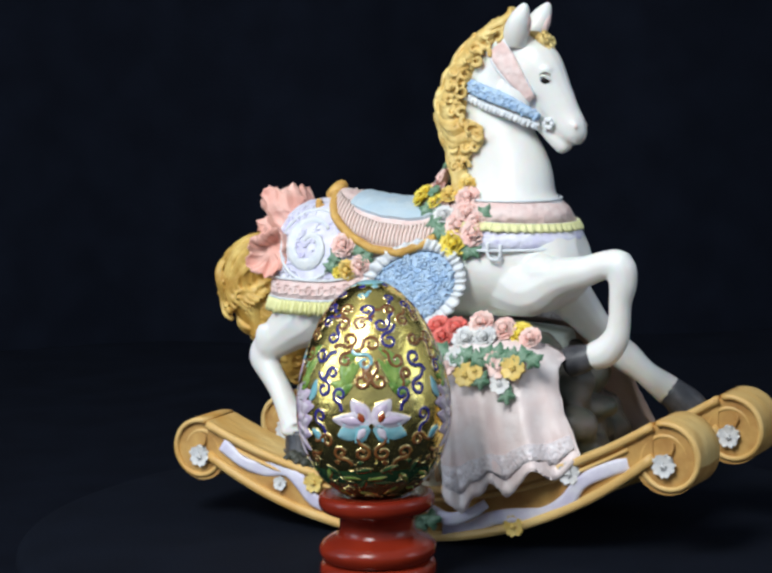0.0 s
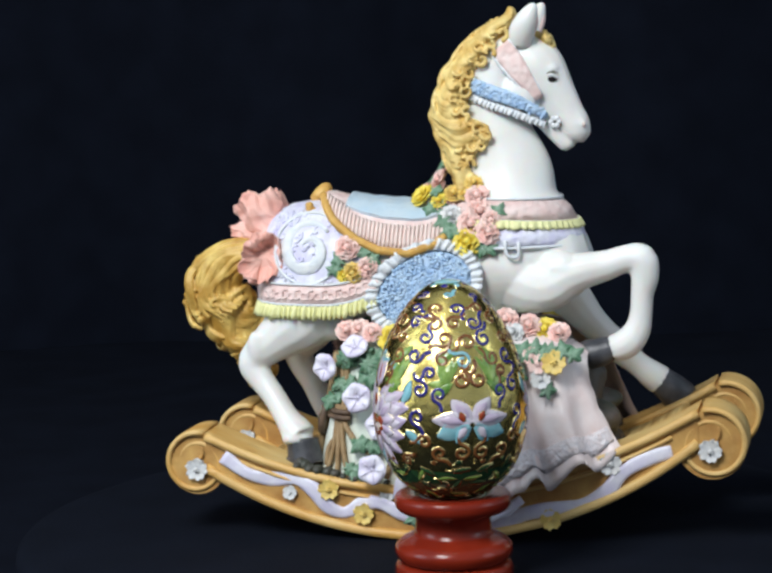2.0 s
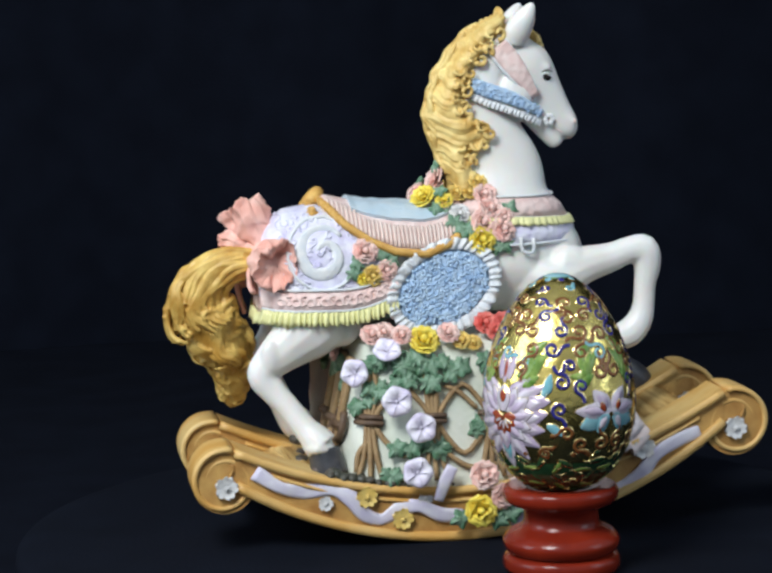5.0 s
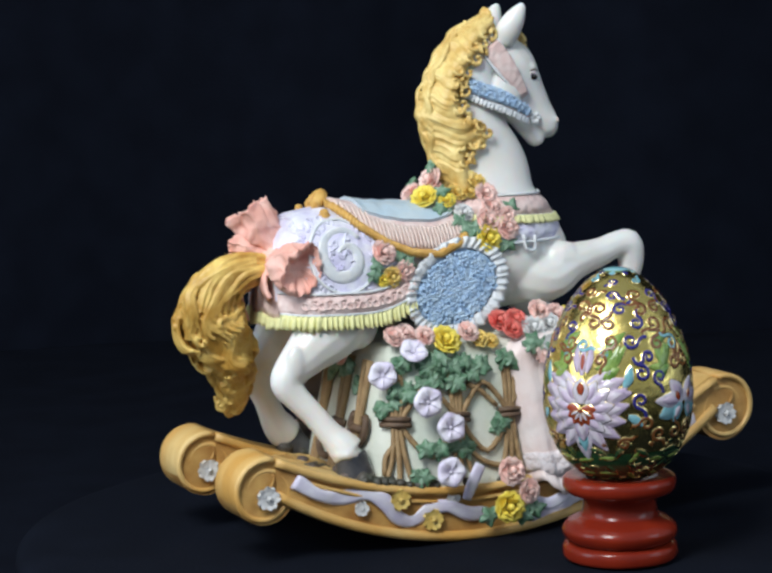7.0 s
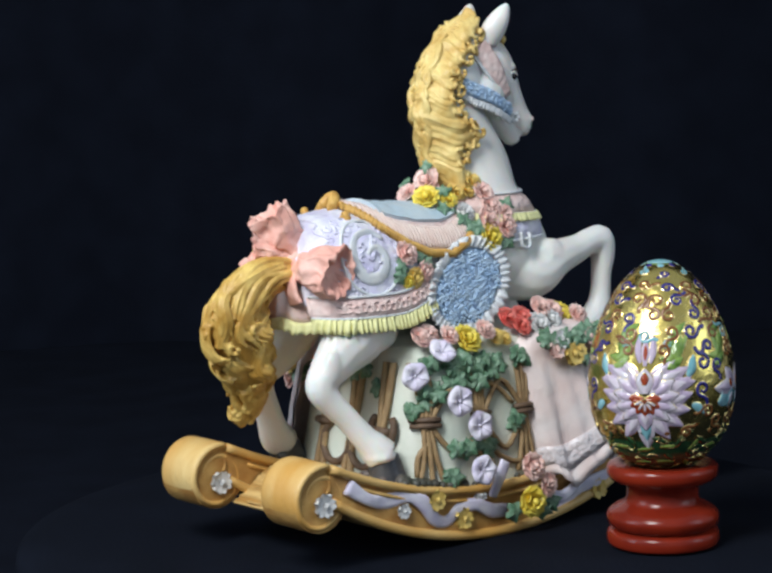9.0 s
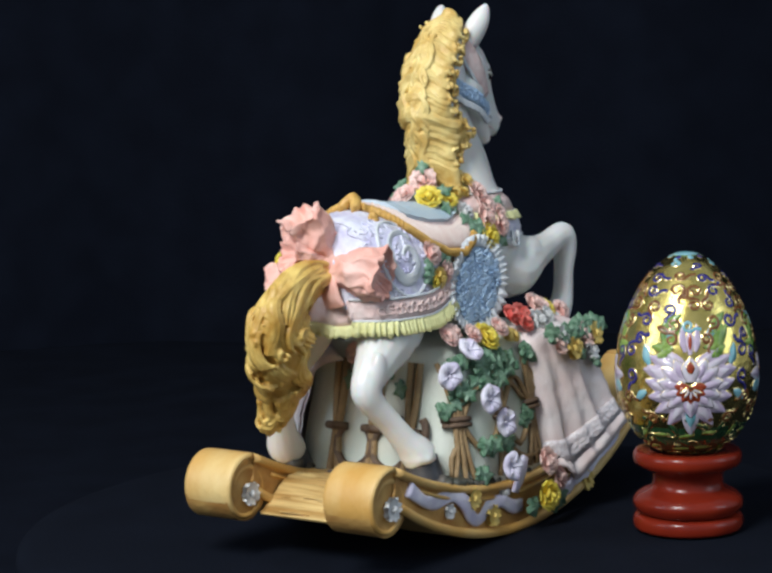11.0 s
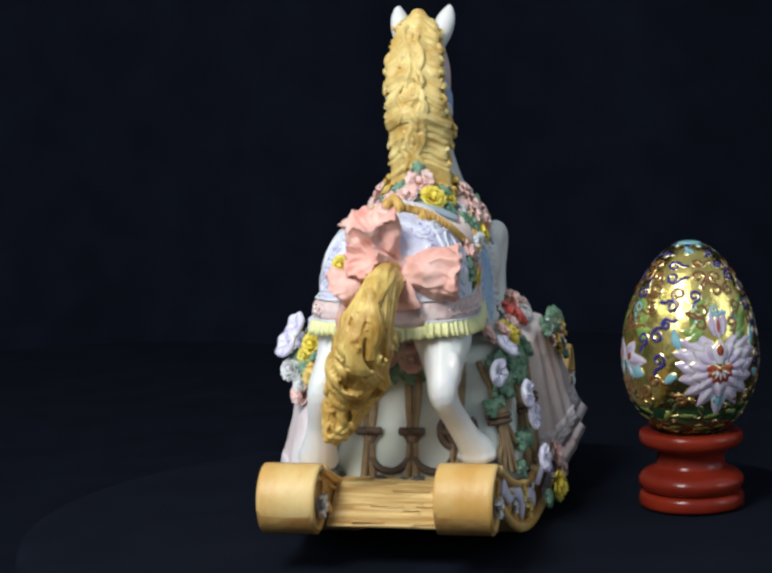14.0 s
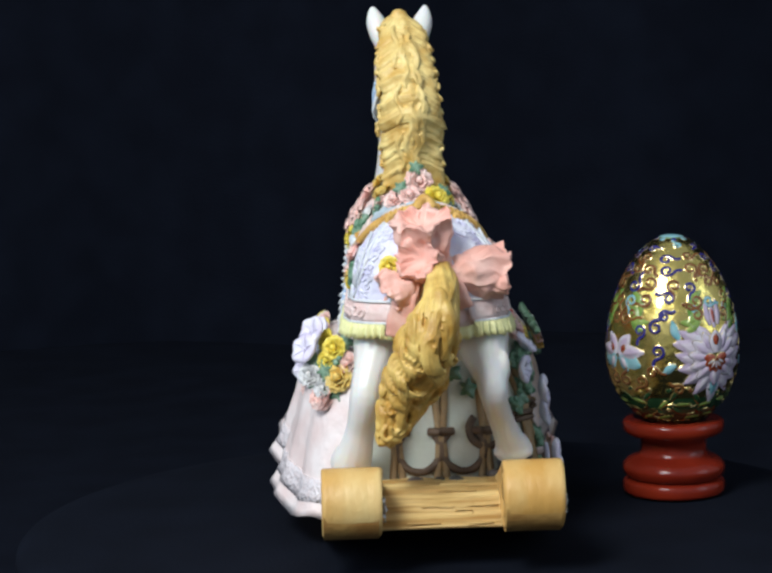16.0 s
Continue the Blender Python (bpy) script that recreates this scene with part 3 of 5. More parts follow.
def glory_shape():
    s = Shape()
    rows = []
    for r, z in ((0.2, 0.5), (0.7, 0.7), (1.2, 1.5), (2.2, 2.2), (3.4, 2.5), (4.4, 2.3), (4.75, 1.7), (4.2, 0.9), (2.5, 0.0), (0.3, -0.6)):
        rows.append([(r * (1 + 0.05 * math.cos(5 * q)) * math.cos(q), r * (1 + 0.05 * math.cos(5 * q)) * math.sin(q),
                      z + (0.28 * math.cos(5 * q) * (r / 4.5) if z > 0.8 else 0)) for q in [2 * math.pi * k / 30 for k in range(30)]])
    s.grid(rows, close_u=True, caps=True)
    for k in range(5):
        a = 2 * math.pi * k / 5
        s.tube([(0.5 * math.cos(a), 0.5 * math.sin(a), 1.0, .2, .3), (2.2 * math.cos(a), 2.2 * math.sin(a), 2.5, .25, .35),
                (4.0 * math.cos(a), 4.0 * math.sin(a), 2.9, .12, .15)], 6, 3, side=(0, 0, 1))
    s.ball((0, 0, 1.2), 0.6, 0.6, 0.9, 8, 5)
    return s


def leaf_shape():
    """A crinkled, lobed leaf with raised veins."""
    s = Shape()
    n = 36
    rows = []
    for u in (0.05, 0.25, 0.45, 0.65, 0.82, 0.95, 1.0):
        row = []
        for k in range(n):
            q = 2 * math.pi * k / n
            r = 2.9 + 0.75 * math.cos(5 * q) + 0.55 * math.cos(q) + 0.22 * math.cos(15 * q)
            z = 1.0 + 0.42 * math.cos(10 * q) * u + 0.5 * u * (1 - u) - 0.9 * u ** 3 + 0.3 * math.cos(2 * q + 1) * u
            row.append((r * u * math.cos(q), r * u * math.sin(q) * 0.9, z))
        rows.append(row)
    rows.append([(x * 0.92, y * 0.92, z - 1.0) for x, y, z in rows[-1]])
    return s.grid(rows, close_u=True, caps=True)


ROSE, BLOSSOM, GLORY, LEAFY = rose_shape(), blossom_shape(), glory_shape(), leaf_shape()
MESHES = {}


def bloom(name, shape, mat, parent, p, nrm, size=1.0, spin=None, label=""):
    key = (name, mat.name)
    if key not in MESHES:
        MESHES[key] = shape.mesh(name, mat)
    ob = part(name, MESHES[key], mat, parent, label)
    ob.matrix_basis = at_normal(p, nrm, random.uniform(0, 360) if spin is None else spin, size)
    return ob


ROSES = {"p": (ROSE_PINK, "pink rose"), "y": (ROSE_YELLOW, "yellow rose"), "r": (ROSE_RED, "coral red rose"), "w": (ROSE_WHITE, "white rose"),
         "o": (ROSE_OCHRE, "amber rose")}


def rose(kind, p, nrm, size=1.0):
    return bloom("rose", ROSE, ROSES[kind][0], HORSE, p, nrm, size, label=ROSES[kind][1])


def blossom(kind, p, nrm, size=1.0):
    return bloom("blossom", BLOSSOM, ROSES[kind][0], HORSE, p, nrm, size, label=ROSES[kind][1].replace("rose", "blossom"))


def leaf(p, nrm, size=1.0, spin=None):
    return bloom("leaf", LEAFY, LEAF, HORSE, p, nrm, size, spin)


# ---- saddle, cloths, harness ----
def patch(s, x0, x1, q0, q1, off, nx=24, nq=24, thick=1.2, wav=None):
    """A cloth lying on the barrel between two edges q0(x), q1(x)."""
    top, low = [], []
    for i in range(nx + 1):
        x = x0 + (x1 - x0) * i / nx
        a, b = q0(x), q1(x)
        top.append([skin(x, a + (b - a) * j / nq, off + (wav(x, a + (b - a) * j / nq) if wav else 0)) for j in range(nq + 1)])
        low.append([skin(x, a + (b - a) * j / nq, off - thick) for j in range(nq + 1)])
    s.grid(top)
    s.grid(low)
    edge_t = top[0] + [r[-1] for r in top[1:]] + top[-1][::-1][1:] + [r[0] for r in top[::-1][1:-1]]
    edge_l = low[0] + [r[-1] for r in low[1:]] + low[-1][::-1][1:] + [r[0] for r in low[::-1][1:-1]]
    s.grid([edge_t, edge_l], close_u=True)
    return s


def frill(s, pts, outs, width, wave, n_wave, thick=0.7):
    """A ruffled strip along pts; outs give the way it hangs at each point, normals follow the ripple."""
    n = len(pts)
    length = sum((Vector(pts[i + 1]) - Vector(pts[i])).length for i in range(n - 1))
    rows_a, rows_b = [], []
    for i, (p, (down, nrm)) in enumerate(zip(pts, outs)):
        u = i / (n - 1)
        jit = noise.noise(Vector((n_wave * u * 0.9, n_wave * 0.37, 0)))
        w = math.sin(2 * math.pi * n_wave * u + 3.0 * jit) + 0.5 * jit
        a, b = [], []
        for k in range(4):
            v = k / 3
            ww = math.sin(2 * math.pi * n_wave * u + 3.0 * jit + 1.5 * v) + 0.5 * jit
            c = Vector(p) + Vector(down) * (width * v * (0.95 + 0.05 * w + 0.10 * jit)) + Vector(nrm) * (wave * ww * (0.35 + 0.5 * v) - 0.5 * max(0, v - 0.6))
            a.append(c + Vector(nrm) * thick)
            b.append(c - Vector(nrm) * 0.3)
        rows_a.append(a)
        rows_b.append(b)
    s.grid([a + b[::-1] for a, b in zip(rows_a, rows_b)], close_u=True, caps=True)


SADDLE_Z = [(-46, 105.0), (-43.5, 102.6), (-40.5, 99.6), (-37, 97.2), (-32, 94.2), (-24, 91.2), (-14, 90.2), (-6, 92.6), (-1, 96)]


def saddle_q(x):
    return abs(skin_q(x, float(np.interp(x, [a for a, b in SADDLE_Z], [b for a, b in SADDLE_Z]))))


def build_saddle():
    def rise(x):
        return 2.6 + 0.4 * max(0, (-38 - x) / 10) + 1.6 * max(0, (x + 10) / 10)

    s = patch(Shape(), -46, -1, lambda x: -saddle_q(x), saddle_q, 2.4, 40, 40, 2.6, lambda x, q: rise(x) * max(0, 1 - (q / (saddle_q(x) + .01)) ** 2) - 0.6)
    part("saddle", s, PALE_PINK, HORSE, "saddle with pale pink ribbed border")
    s = patch(Shape(), -37, -3, lambda x: -saddle_q(x) * 0.55, lambda x: saddle_q(x) * 0.55, 3.4, 26, 20, 2.0,
              lambda x, q: rise(x) * max(0, 1 - (q / (saddle_q(x) + .01)) ** 2) - 0.4 + 0.5 * noise.noise(Vector((x, q * 20, 0)) * 0.3))
    part("seat", s, SEAT_BLUE, HORSE, "pale blue saddle seat")
    s = Shape()
    for sg in (-1, 1):
        for i in range(33):
            x = -44 + 42.5 * i / 32
            g = lambda f: sg * saddle_q(x) * f
            f0 = 0.64 if x > -36 else 0.5
            up = lambda f: 2.4 + rise(x) * (1 - f * f) - 0.15
            s.tube([(*skin(x, g(f), up(f)), 0.62, 0.45) for f in (f0, (f0 + 0.95) / 2, 0.95)], 6, 2, side=(1, 0, 0))
    part("ribs", s, RIB_PINK, HORSE, "fine raised ribs along the saddle border")
    for sg in (-1, 1):
        rope = Shape()
        pts = [skin(x, sg * saddle_q(x) * 1.03, 2.6) for x in np.linspace(-46.5, -3, 66)]
        rope.tube([(*p, 1.25, 1.25) for p in pts], 8, 1)
        for i in range(0, 65):
            p, d = pts[i], (pts[i + 1] - pts[i]).normalized()
            rope.ball(p + Vector((0, sg * 0.25, 0)), 0.6, 1.7, 1.7, 6, 4, (d + Vector((0, 0, 0.55))).to_track_quat("X", "Z").to_matrix())
        part("rope_trim", rope, GOLD_ROPE, HORSE, "ochre twisted rope trim")
    c = Shape()
    qs = saddle_q(-46)
    back = [skin(-46.5 - 2.5 * (q / qs) ** 2, q, 2.0 + rise(-46) * (1 - (q / qs) ** 2)) for q in np.linspace(-qs, qs, 26)]
    c.tube([(*p, 1.6, 2.0) for p in back], 8, 1, side=(1, 0, 0))
    for i in range(0, 26):
        c.ball(back[i], 2.3, 0.6, 2.0, 8, 5)
    for sg in (-1, 1):                                    # rolled ends
        for i in range(16):
            q, r = i * 0.6, 0.2 * i
            c.ball((-48.4 - 0.1 * i, 2 + sg * (10.4 + 0.3 * r * math.cos(q)), 103.6 + 0.8 * r * math.sin(q)), 1.4, 1.1, 1.0, 6, 4)
    part("cantle", c, GOLD_ROPE, HORSE, "ochre rolled back edge of the saddle")


def build_cloths():
    # lavender rump cloth and its border bands
    def hem(x):
        return abs(skin_q(x, 78.5 + 0.9 * math.sin((x + 66) * 0.11)))
    s = patch(Shape(), -67.6, -29, lambda x: -hem(x), hem, 1.3, 36, 60, 1.0)
    part("rump_cloth", s, LAVENDER, HORSE, "lavender embossed rump cloth")
    xs = np.concatenate([np.linspace(-67.4, -63, 14), np.linspace(-62.6, -25, 70)])

    def low(x, z):
        return abs(skin_q(x, z))

    def band_top(x):
        return 80.5 - 0.02 * (x + 45) + 0.014 * max(0, x + 43) ** 2

    for sg in (-1, 1):
        band = Shape()
        rows = []
        for x in xs:
            zt = band_top(x)
            r = []
            for k, z in enumerate((zt, zt - 1.6, zt - 4.6, zt - 6.4)):
                r.append(skin(x, sg * low(x, z), (1.5, 2.3, 2.3, 1.6)[k], 0.22))
            rows.append(r)
        inner = [[p + Vector((0, -sg * 1.8, 0)) for p in r] for r in rows]
        band.grid([r + q[::-1] for r, q in zip(rows, inner)], close_u=True, caps=True)
        part("border_band", band, PALE_PINK, HORSE, "pale pink embossed border band")
        scr = Shape()
        for i, x in enumerate(np.linspace(-62, -26, 17)):    # embossed scrolls on the band
            st = []
            for j in range(12):
                q, rr = (1 if i % 2 else -1) * j * 0.62 + 1.0, 1.75 * (1 - 0.055 * j)
                xx, zz = x + rr * math.cos(q), band_top(x) - 3.2 + rr * math.sin(q)
                st.append((*skin(xx, sg * low(xx, zz), 2.45, 0.22), 0.42, 0.42))
            scr.tube(st, 6, 1)
        part("band_relief", scr, PALE_PINK, HORSE)
        fr = Shape()
        pts = [r[-1] for r in rows]
        outs = []
        for i, x in enumerate(xs):
            t = (pts[min(i + 1, len(pts) - 1)] - pts[max(0, i - 1)]).normalized()
            nrm = t.cross(Vector((0, 0, -1))) * sg
            nrm = Vector((nrm.x, nrm.y, 0.0)).normalized()
            nrm = nrm if nrm.y * sg > 0 else -nrm
            outs.append((Vector((0, 0, -1)) + nrm * 0.25, nrm))
        fine = 5
        pp = spline([tuple(p) for p in pts], fine)
        oo = [outs[min(len(outs) - 1, i // fine)] for i in range(len(pp))]
        frill(fr, pp, oo, 4.6, 0.95, 27)
        part("frill", fr, LIME, HORSE, "pale lime ruffled fringe")
        for dz, r_ in ((80.8, 0.45), (74.3, 0.4)):
            cord = Shape().tube([(*skin(x, sg * low(x, dz - 80.5 + band_top(x)), 2.2, 0.22), r_, r_) for x in xs], 6, 1)
            part("cord", cord, LACE, HORSE, "thin white cord")
    # rear of the rump cloth, hanging behind the tail
    rows = []
    for k, z in enumerate(np.linspace(92, 73.5, 10)):
        rows.append([(-67.2 + 9 * (abs(v) ** 2.4) - 0.06 * (92 - z), 1.5 + v * (17 + 0.35 * (92 - z)), z + 0.5 * math.cos(v * 9)) for v in np.linspace(-1, 1, 26)])
    s = Shape().grid(rows + [[(x + 1.4, y, z) for x, y, z in r] for r in rows[::-1]], close_v=True)
    part("rear_cloth", s, PALE_PINK, HORSE, "pale pink cloth behind the hindquarters")
    pp = [(x, y, z) for x, y, z in spline([tuple(p) for p in rows[-1]], 5)]
    fr = Shape()
    frill(fr, pp, [(Vector((-0.2, 0, -1)), Vector((-1, 0, 0)))] * len(pp), 4.0, 0.5, 16)
    part("frill", fr, LIME, HORSE, "pale lime ruffled fringe")
    # white swirl on each haunch
    for sg in (-1, 1):
        sw = Shape()
        for kind in range(2):
            st = []
            for i in range(44):
                u = i / 43
                q = 0.7 + u * 2 * math.pi * (1.28, 0.84)[kind]
                r = (7.8 * (1 - 0.72 * u ** 1.3), 10.6)[kind]
                x, z = -48 + r * math.cos(q) * 1.05, 91.4 + r * math.sin(q)
                w = (0.4 + 1.7 * math.sin(math.pi * min(1, u * 0.95 + 0.04)) ** 0.8, 0.5)[kind]
                st.append((*skin(x, skin_q(x, z, sg), (1.5, 1.6)[kind]), w, (0.45, 0.6)[kind]))
            sw.tube(st, 10, 1)
        part("swirl", sw, LACE, HORSE, "raised white swirl ornament")
        sp = Shape()
        random.seed(21)
        for k in range(150):
            x, z = random.uniform(-62, -32), random.uniform(81.5, 102)
            r = math.hypot(x + 48, z - 91.4)
            if 6 < r < 9.4:
                continue
            p = skin(x, skin_q(x, z, sg), 1.4)
            q = random.uniform(0, 6.28)
            st = []
            for i in range(7):
                a = q + i * 0.75
                rr = 1.25 * (1 - i * 0.11)
                xx, zz = x + rr * math.cos(a), z + rr * math.sin(a)
                st.append((*skin(xx, skin_q(xx, zz, sg), 1.5), 0.38, 0.38))
            sp.tube(st, 5, 1)
        part("embroidery", sp, LAVENDER, HORSE, "lavender embossed curls")
    # oval blue rug on each flank
    for sg in (-1, 1):
        def rug(u, v, off):
            x, z = -9.3 + 15.2 * u * math.cos(v) + 1.2 * u * math.sin(v), 79.2 + 11.2 * u * math.sin(v) + 2.2 * u * math.cos(v)
            return skin(x, skin_q(x, z, sg), off, 0.16)
        rows = [[rug(u, 2 * math.pi * k / 56, 1.7 + 1.1 * (1 - u ** 3)) for k in range(56)] for u in (0.02, .15, .3, .45, .6, .75, .88, .97, 1.0)]
        rows.append([rug(1.0, 2 * math.pi * k / 56, 0) for k in range(56)])
        s = Shape().grid(rows, close_u=True)
        part("flank_rug", s, BLUE, HORSE, "oval powder blue embossed rug")
        kn = Shape()
        random.seed(30)
        for k in range(420):
            u, v = math.sqrt(random.random()) * 0.95, random.uniform(0, 6.28)
            if k % 3 == 0:
                for j in range(5):
                    a = j * 1.2566
                    kn.ball(rug(u, v, 2.7) + Vector((1.0 * math.cos(a), sg * 0.2, 1.0 * math.sin(a))), 0.62, 0.55, 0.62, 6, 4)
            else:
                kn.ball(rug(u, v, 2.5), 0.62, 0.6, 0.62, 6, 4)
        part("rug_relief", kn, BLUE, HORSE, "small raised blue florets")
        n = 400
        pts = [rug(1.0, 2 * math.pi * k / n, 2.2) for k in range(n + 1)]
        cen = rug(0, 0, 2.2)
        outs = [((p - cen).normalized() + Vector((0, sg * 0.2, 0)), Vector((0, sg, 0.15))) for p in pts]
        fr = Shape()
        frill(fr, pts, outs, 4.0, 0.85, 36, 0.6)
        part("lace", fr, LACE, HORSE, "white ruffled lace edging")


def ring_pts(cx, cy, ax, by, z, tilt, n=120, a0=-2.6, a1=2.6):
    """An arc round the chest, open at the withers."""
    return [Vector((cx + ax * math.cos(a), cy + by * math.sin(a), z + tilt * math.cos(a))) for a in np.linspace(a0, a1, n)]


def build_harness():
    def band(name, specs, mat, label):
        rings = [ring_pts(*sp) for sp in specs]
        inner = [[Vector((15 + (p.x - 15) * 0.9, 3 + (p.y - 3) * 0.9, p.z)) for p in r] for r in rings]
        s = Shape().grid(rings + inner[::-1], close_v=True)
        return part(name, s, mat, HORSE, label)
    band("collar", [(14.5, 3, 17.6, 14.6, 107, -0.4), (15, 3, 20.2, 17, 104.5, -0.8), (15.2, 3, 22.2, 18.4, 101, -1.2)], PALE_PINK, "pale pink embossed collar band")
    for cx, ax, by, z, t in ((14.5, 17.9, 14.9, 107.3, -0.4), (15.2, 22.6, 18.8, 100.6, -1.2)):
        part("cord", Shape().tube([(*p, .5, .5) for p in ring_pts(cx, 3, ax, by, z, t)], 6, 1), LACE, HORSE, "thin white cord")
    n = 420
    pts = ring_pts(15.2, 3, 22.4, 18.7, 101, -1.2, n)
    fr = Shape()
    frill(fr, pts, [((p - Vector((15, 3, p.z))).normalized() * 0.5 + Vector((0, 0, -1)), (p - Vector((15, 3, p.z))).normalized()) for p in pts], 2.8, 0.45, 46)
    part("frill", fr, LIME, HORSE, "pale lime ruffled collar edge")
    band("chest_strap", [(15.5, 3, 23.6, 19.6, 98.2, -1.2), (15.5, 3, 24.4, 20.4, 95.4, -1.0), (15.5, 3, 24.2, 20.4, 92.2, 0.2)], LAVENDER, "lavender chest strap")
    part("cord", Shape().tube([(*p, .5, .5) for p in ring_pts(15.5, 3, 24.5, 20.7, 92, 0.2)], 6, 1), LACE, HORSE, "thin white cord")
    for sg in (-1, 1):
        part("buckle", Shape().tube([(17, 3 + sg * 20.8, 94.5, .6, .6), (17.5, 3 + sg * 21.2, 90, .6, .6), (21, 3 + sg * 20.9, 89.4, .6, .6), (21.3, 3 + sg * 20.4, 94, .6, .6)], 6, 3), LACE, HORSE, "white scrolled buckle")
    # bridle
    for sg in (-1, 1):
        def strap(name, pts, w, mat, label, t=0.7):
            st = [(x, 4.6 + sg * y, z, wide[0] if wide else w, t) for x, y, z, *wide in pts]
            return part(name, Shape().tube(st, 12, 5, square=4.0), mat, HORSE, label)
        strap("cheek_strap", [(14.2, 6.9, 156.0, 3.6), (17.2, 7.7, 151.8, 3.7), (21.2, 8.3, 146.4, 3.0), (26.6, 7.3, 139.0, 1.4)], 2.9, PALE_PINK, "pale pink cheek strap", 0.7)
        for o in (-3.0, 3.0):
            strap("cord", [(13.6 + o, 6.9, 156.4 + o * .6), (16.6 + o, 7.6, 152 + o * .6), (20.6 + o * .8, 8.2, 146.6 + o * .5), (26 + o * .4, 7.3, 139.6 + o * .25)], 0.5, LACE, "thin white cord", 0.5)
        strap("jaw_strap", [(5, 8.6, 143.6, 2.4), (11, 8.8, 141.2, 2.4), (17, 9.0, 139.2, 2.3), (23, 8.3, 136.4, 1.8), (28.6, 6.2, 133.2, 1.1)], 2.3, BLUE, "powder blue embossed jaw strap", 0.9)
        kn = Shape()
        random.seed(8)
        base = spline([(5, 8.6, 143.6), (11, 8.8, 141.2), (17, 9.0, 139.2), (23, 8.3, 136.4), (28, 6.4, 133.4)], 12)
        for k in range(90):
            p = random.choice(base)
            kn.ball((p[0] + random.uniform(-.5, .5), 4.6 + sg * (p[1] + 0.8), p[2] + random.uniform(-1.8, 1.8)), 0.55, 0.45, 0.55, 6, 4)
        part("strap_relief", kn, BLUE, HORSE, "small raised blue florets")
        pp = spline([(3.5, 4.6 + sg * 8.6, 141.6), (10, 4.6 + sg * 9.2, 138.6), (16.5, 4.6 + sg * 9.4, 136.4), (22.5, 4.6 + sg * 8.6, 134), (28.5, 4.6 + sg * 6.4, 131.4)], 40)
        fr = Shape()
        frill(fr, pp, [(Vector((-0.45, sg * 0.05, -1)), Vector((0, sg, -0.2)))] * len(pp), 2.2, 0.35, 18, 0.7)
        part("lace", fr, LACE, HORSE, "white ruffled lace edging")
        bit = Shape()
        for k in range(6):
            q = k * math.pi / 3
            bit.ball((31.2 + 1.3 * math.cos(q), 4.2 + sg * 5.2, 131.2 + 1.3 * math.sin(q)), 0.9, 0.7, 0.9, 8, 5)
        part("bit_rosette", bit, LACE, HORSE, "small white rosette at the bit")


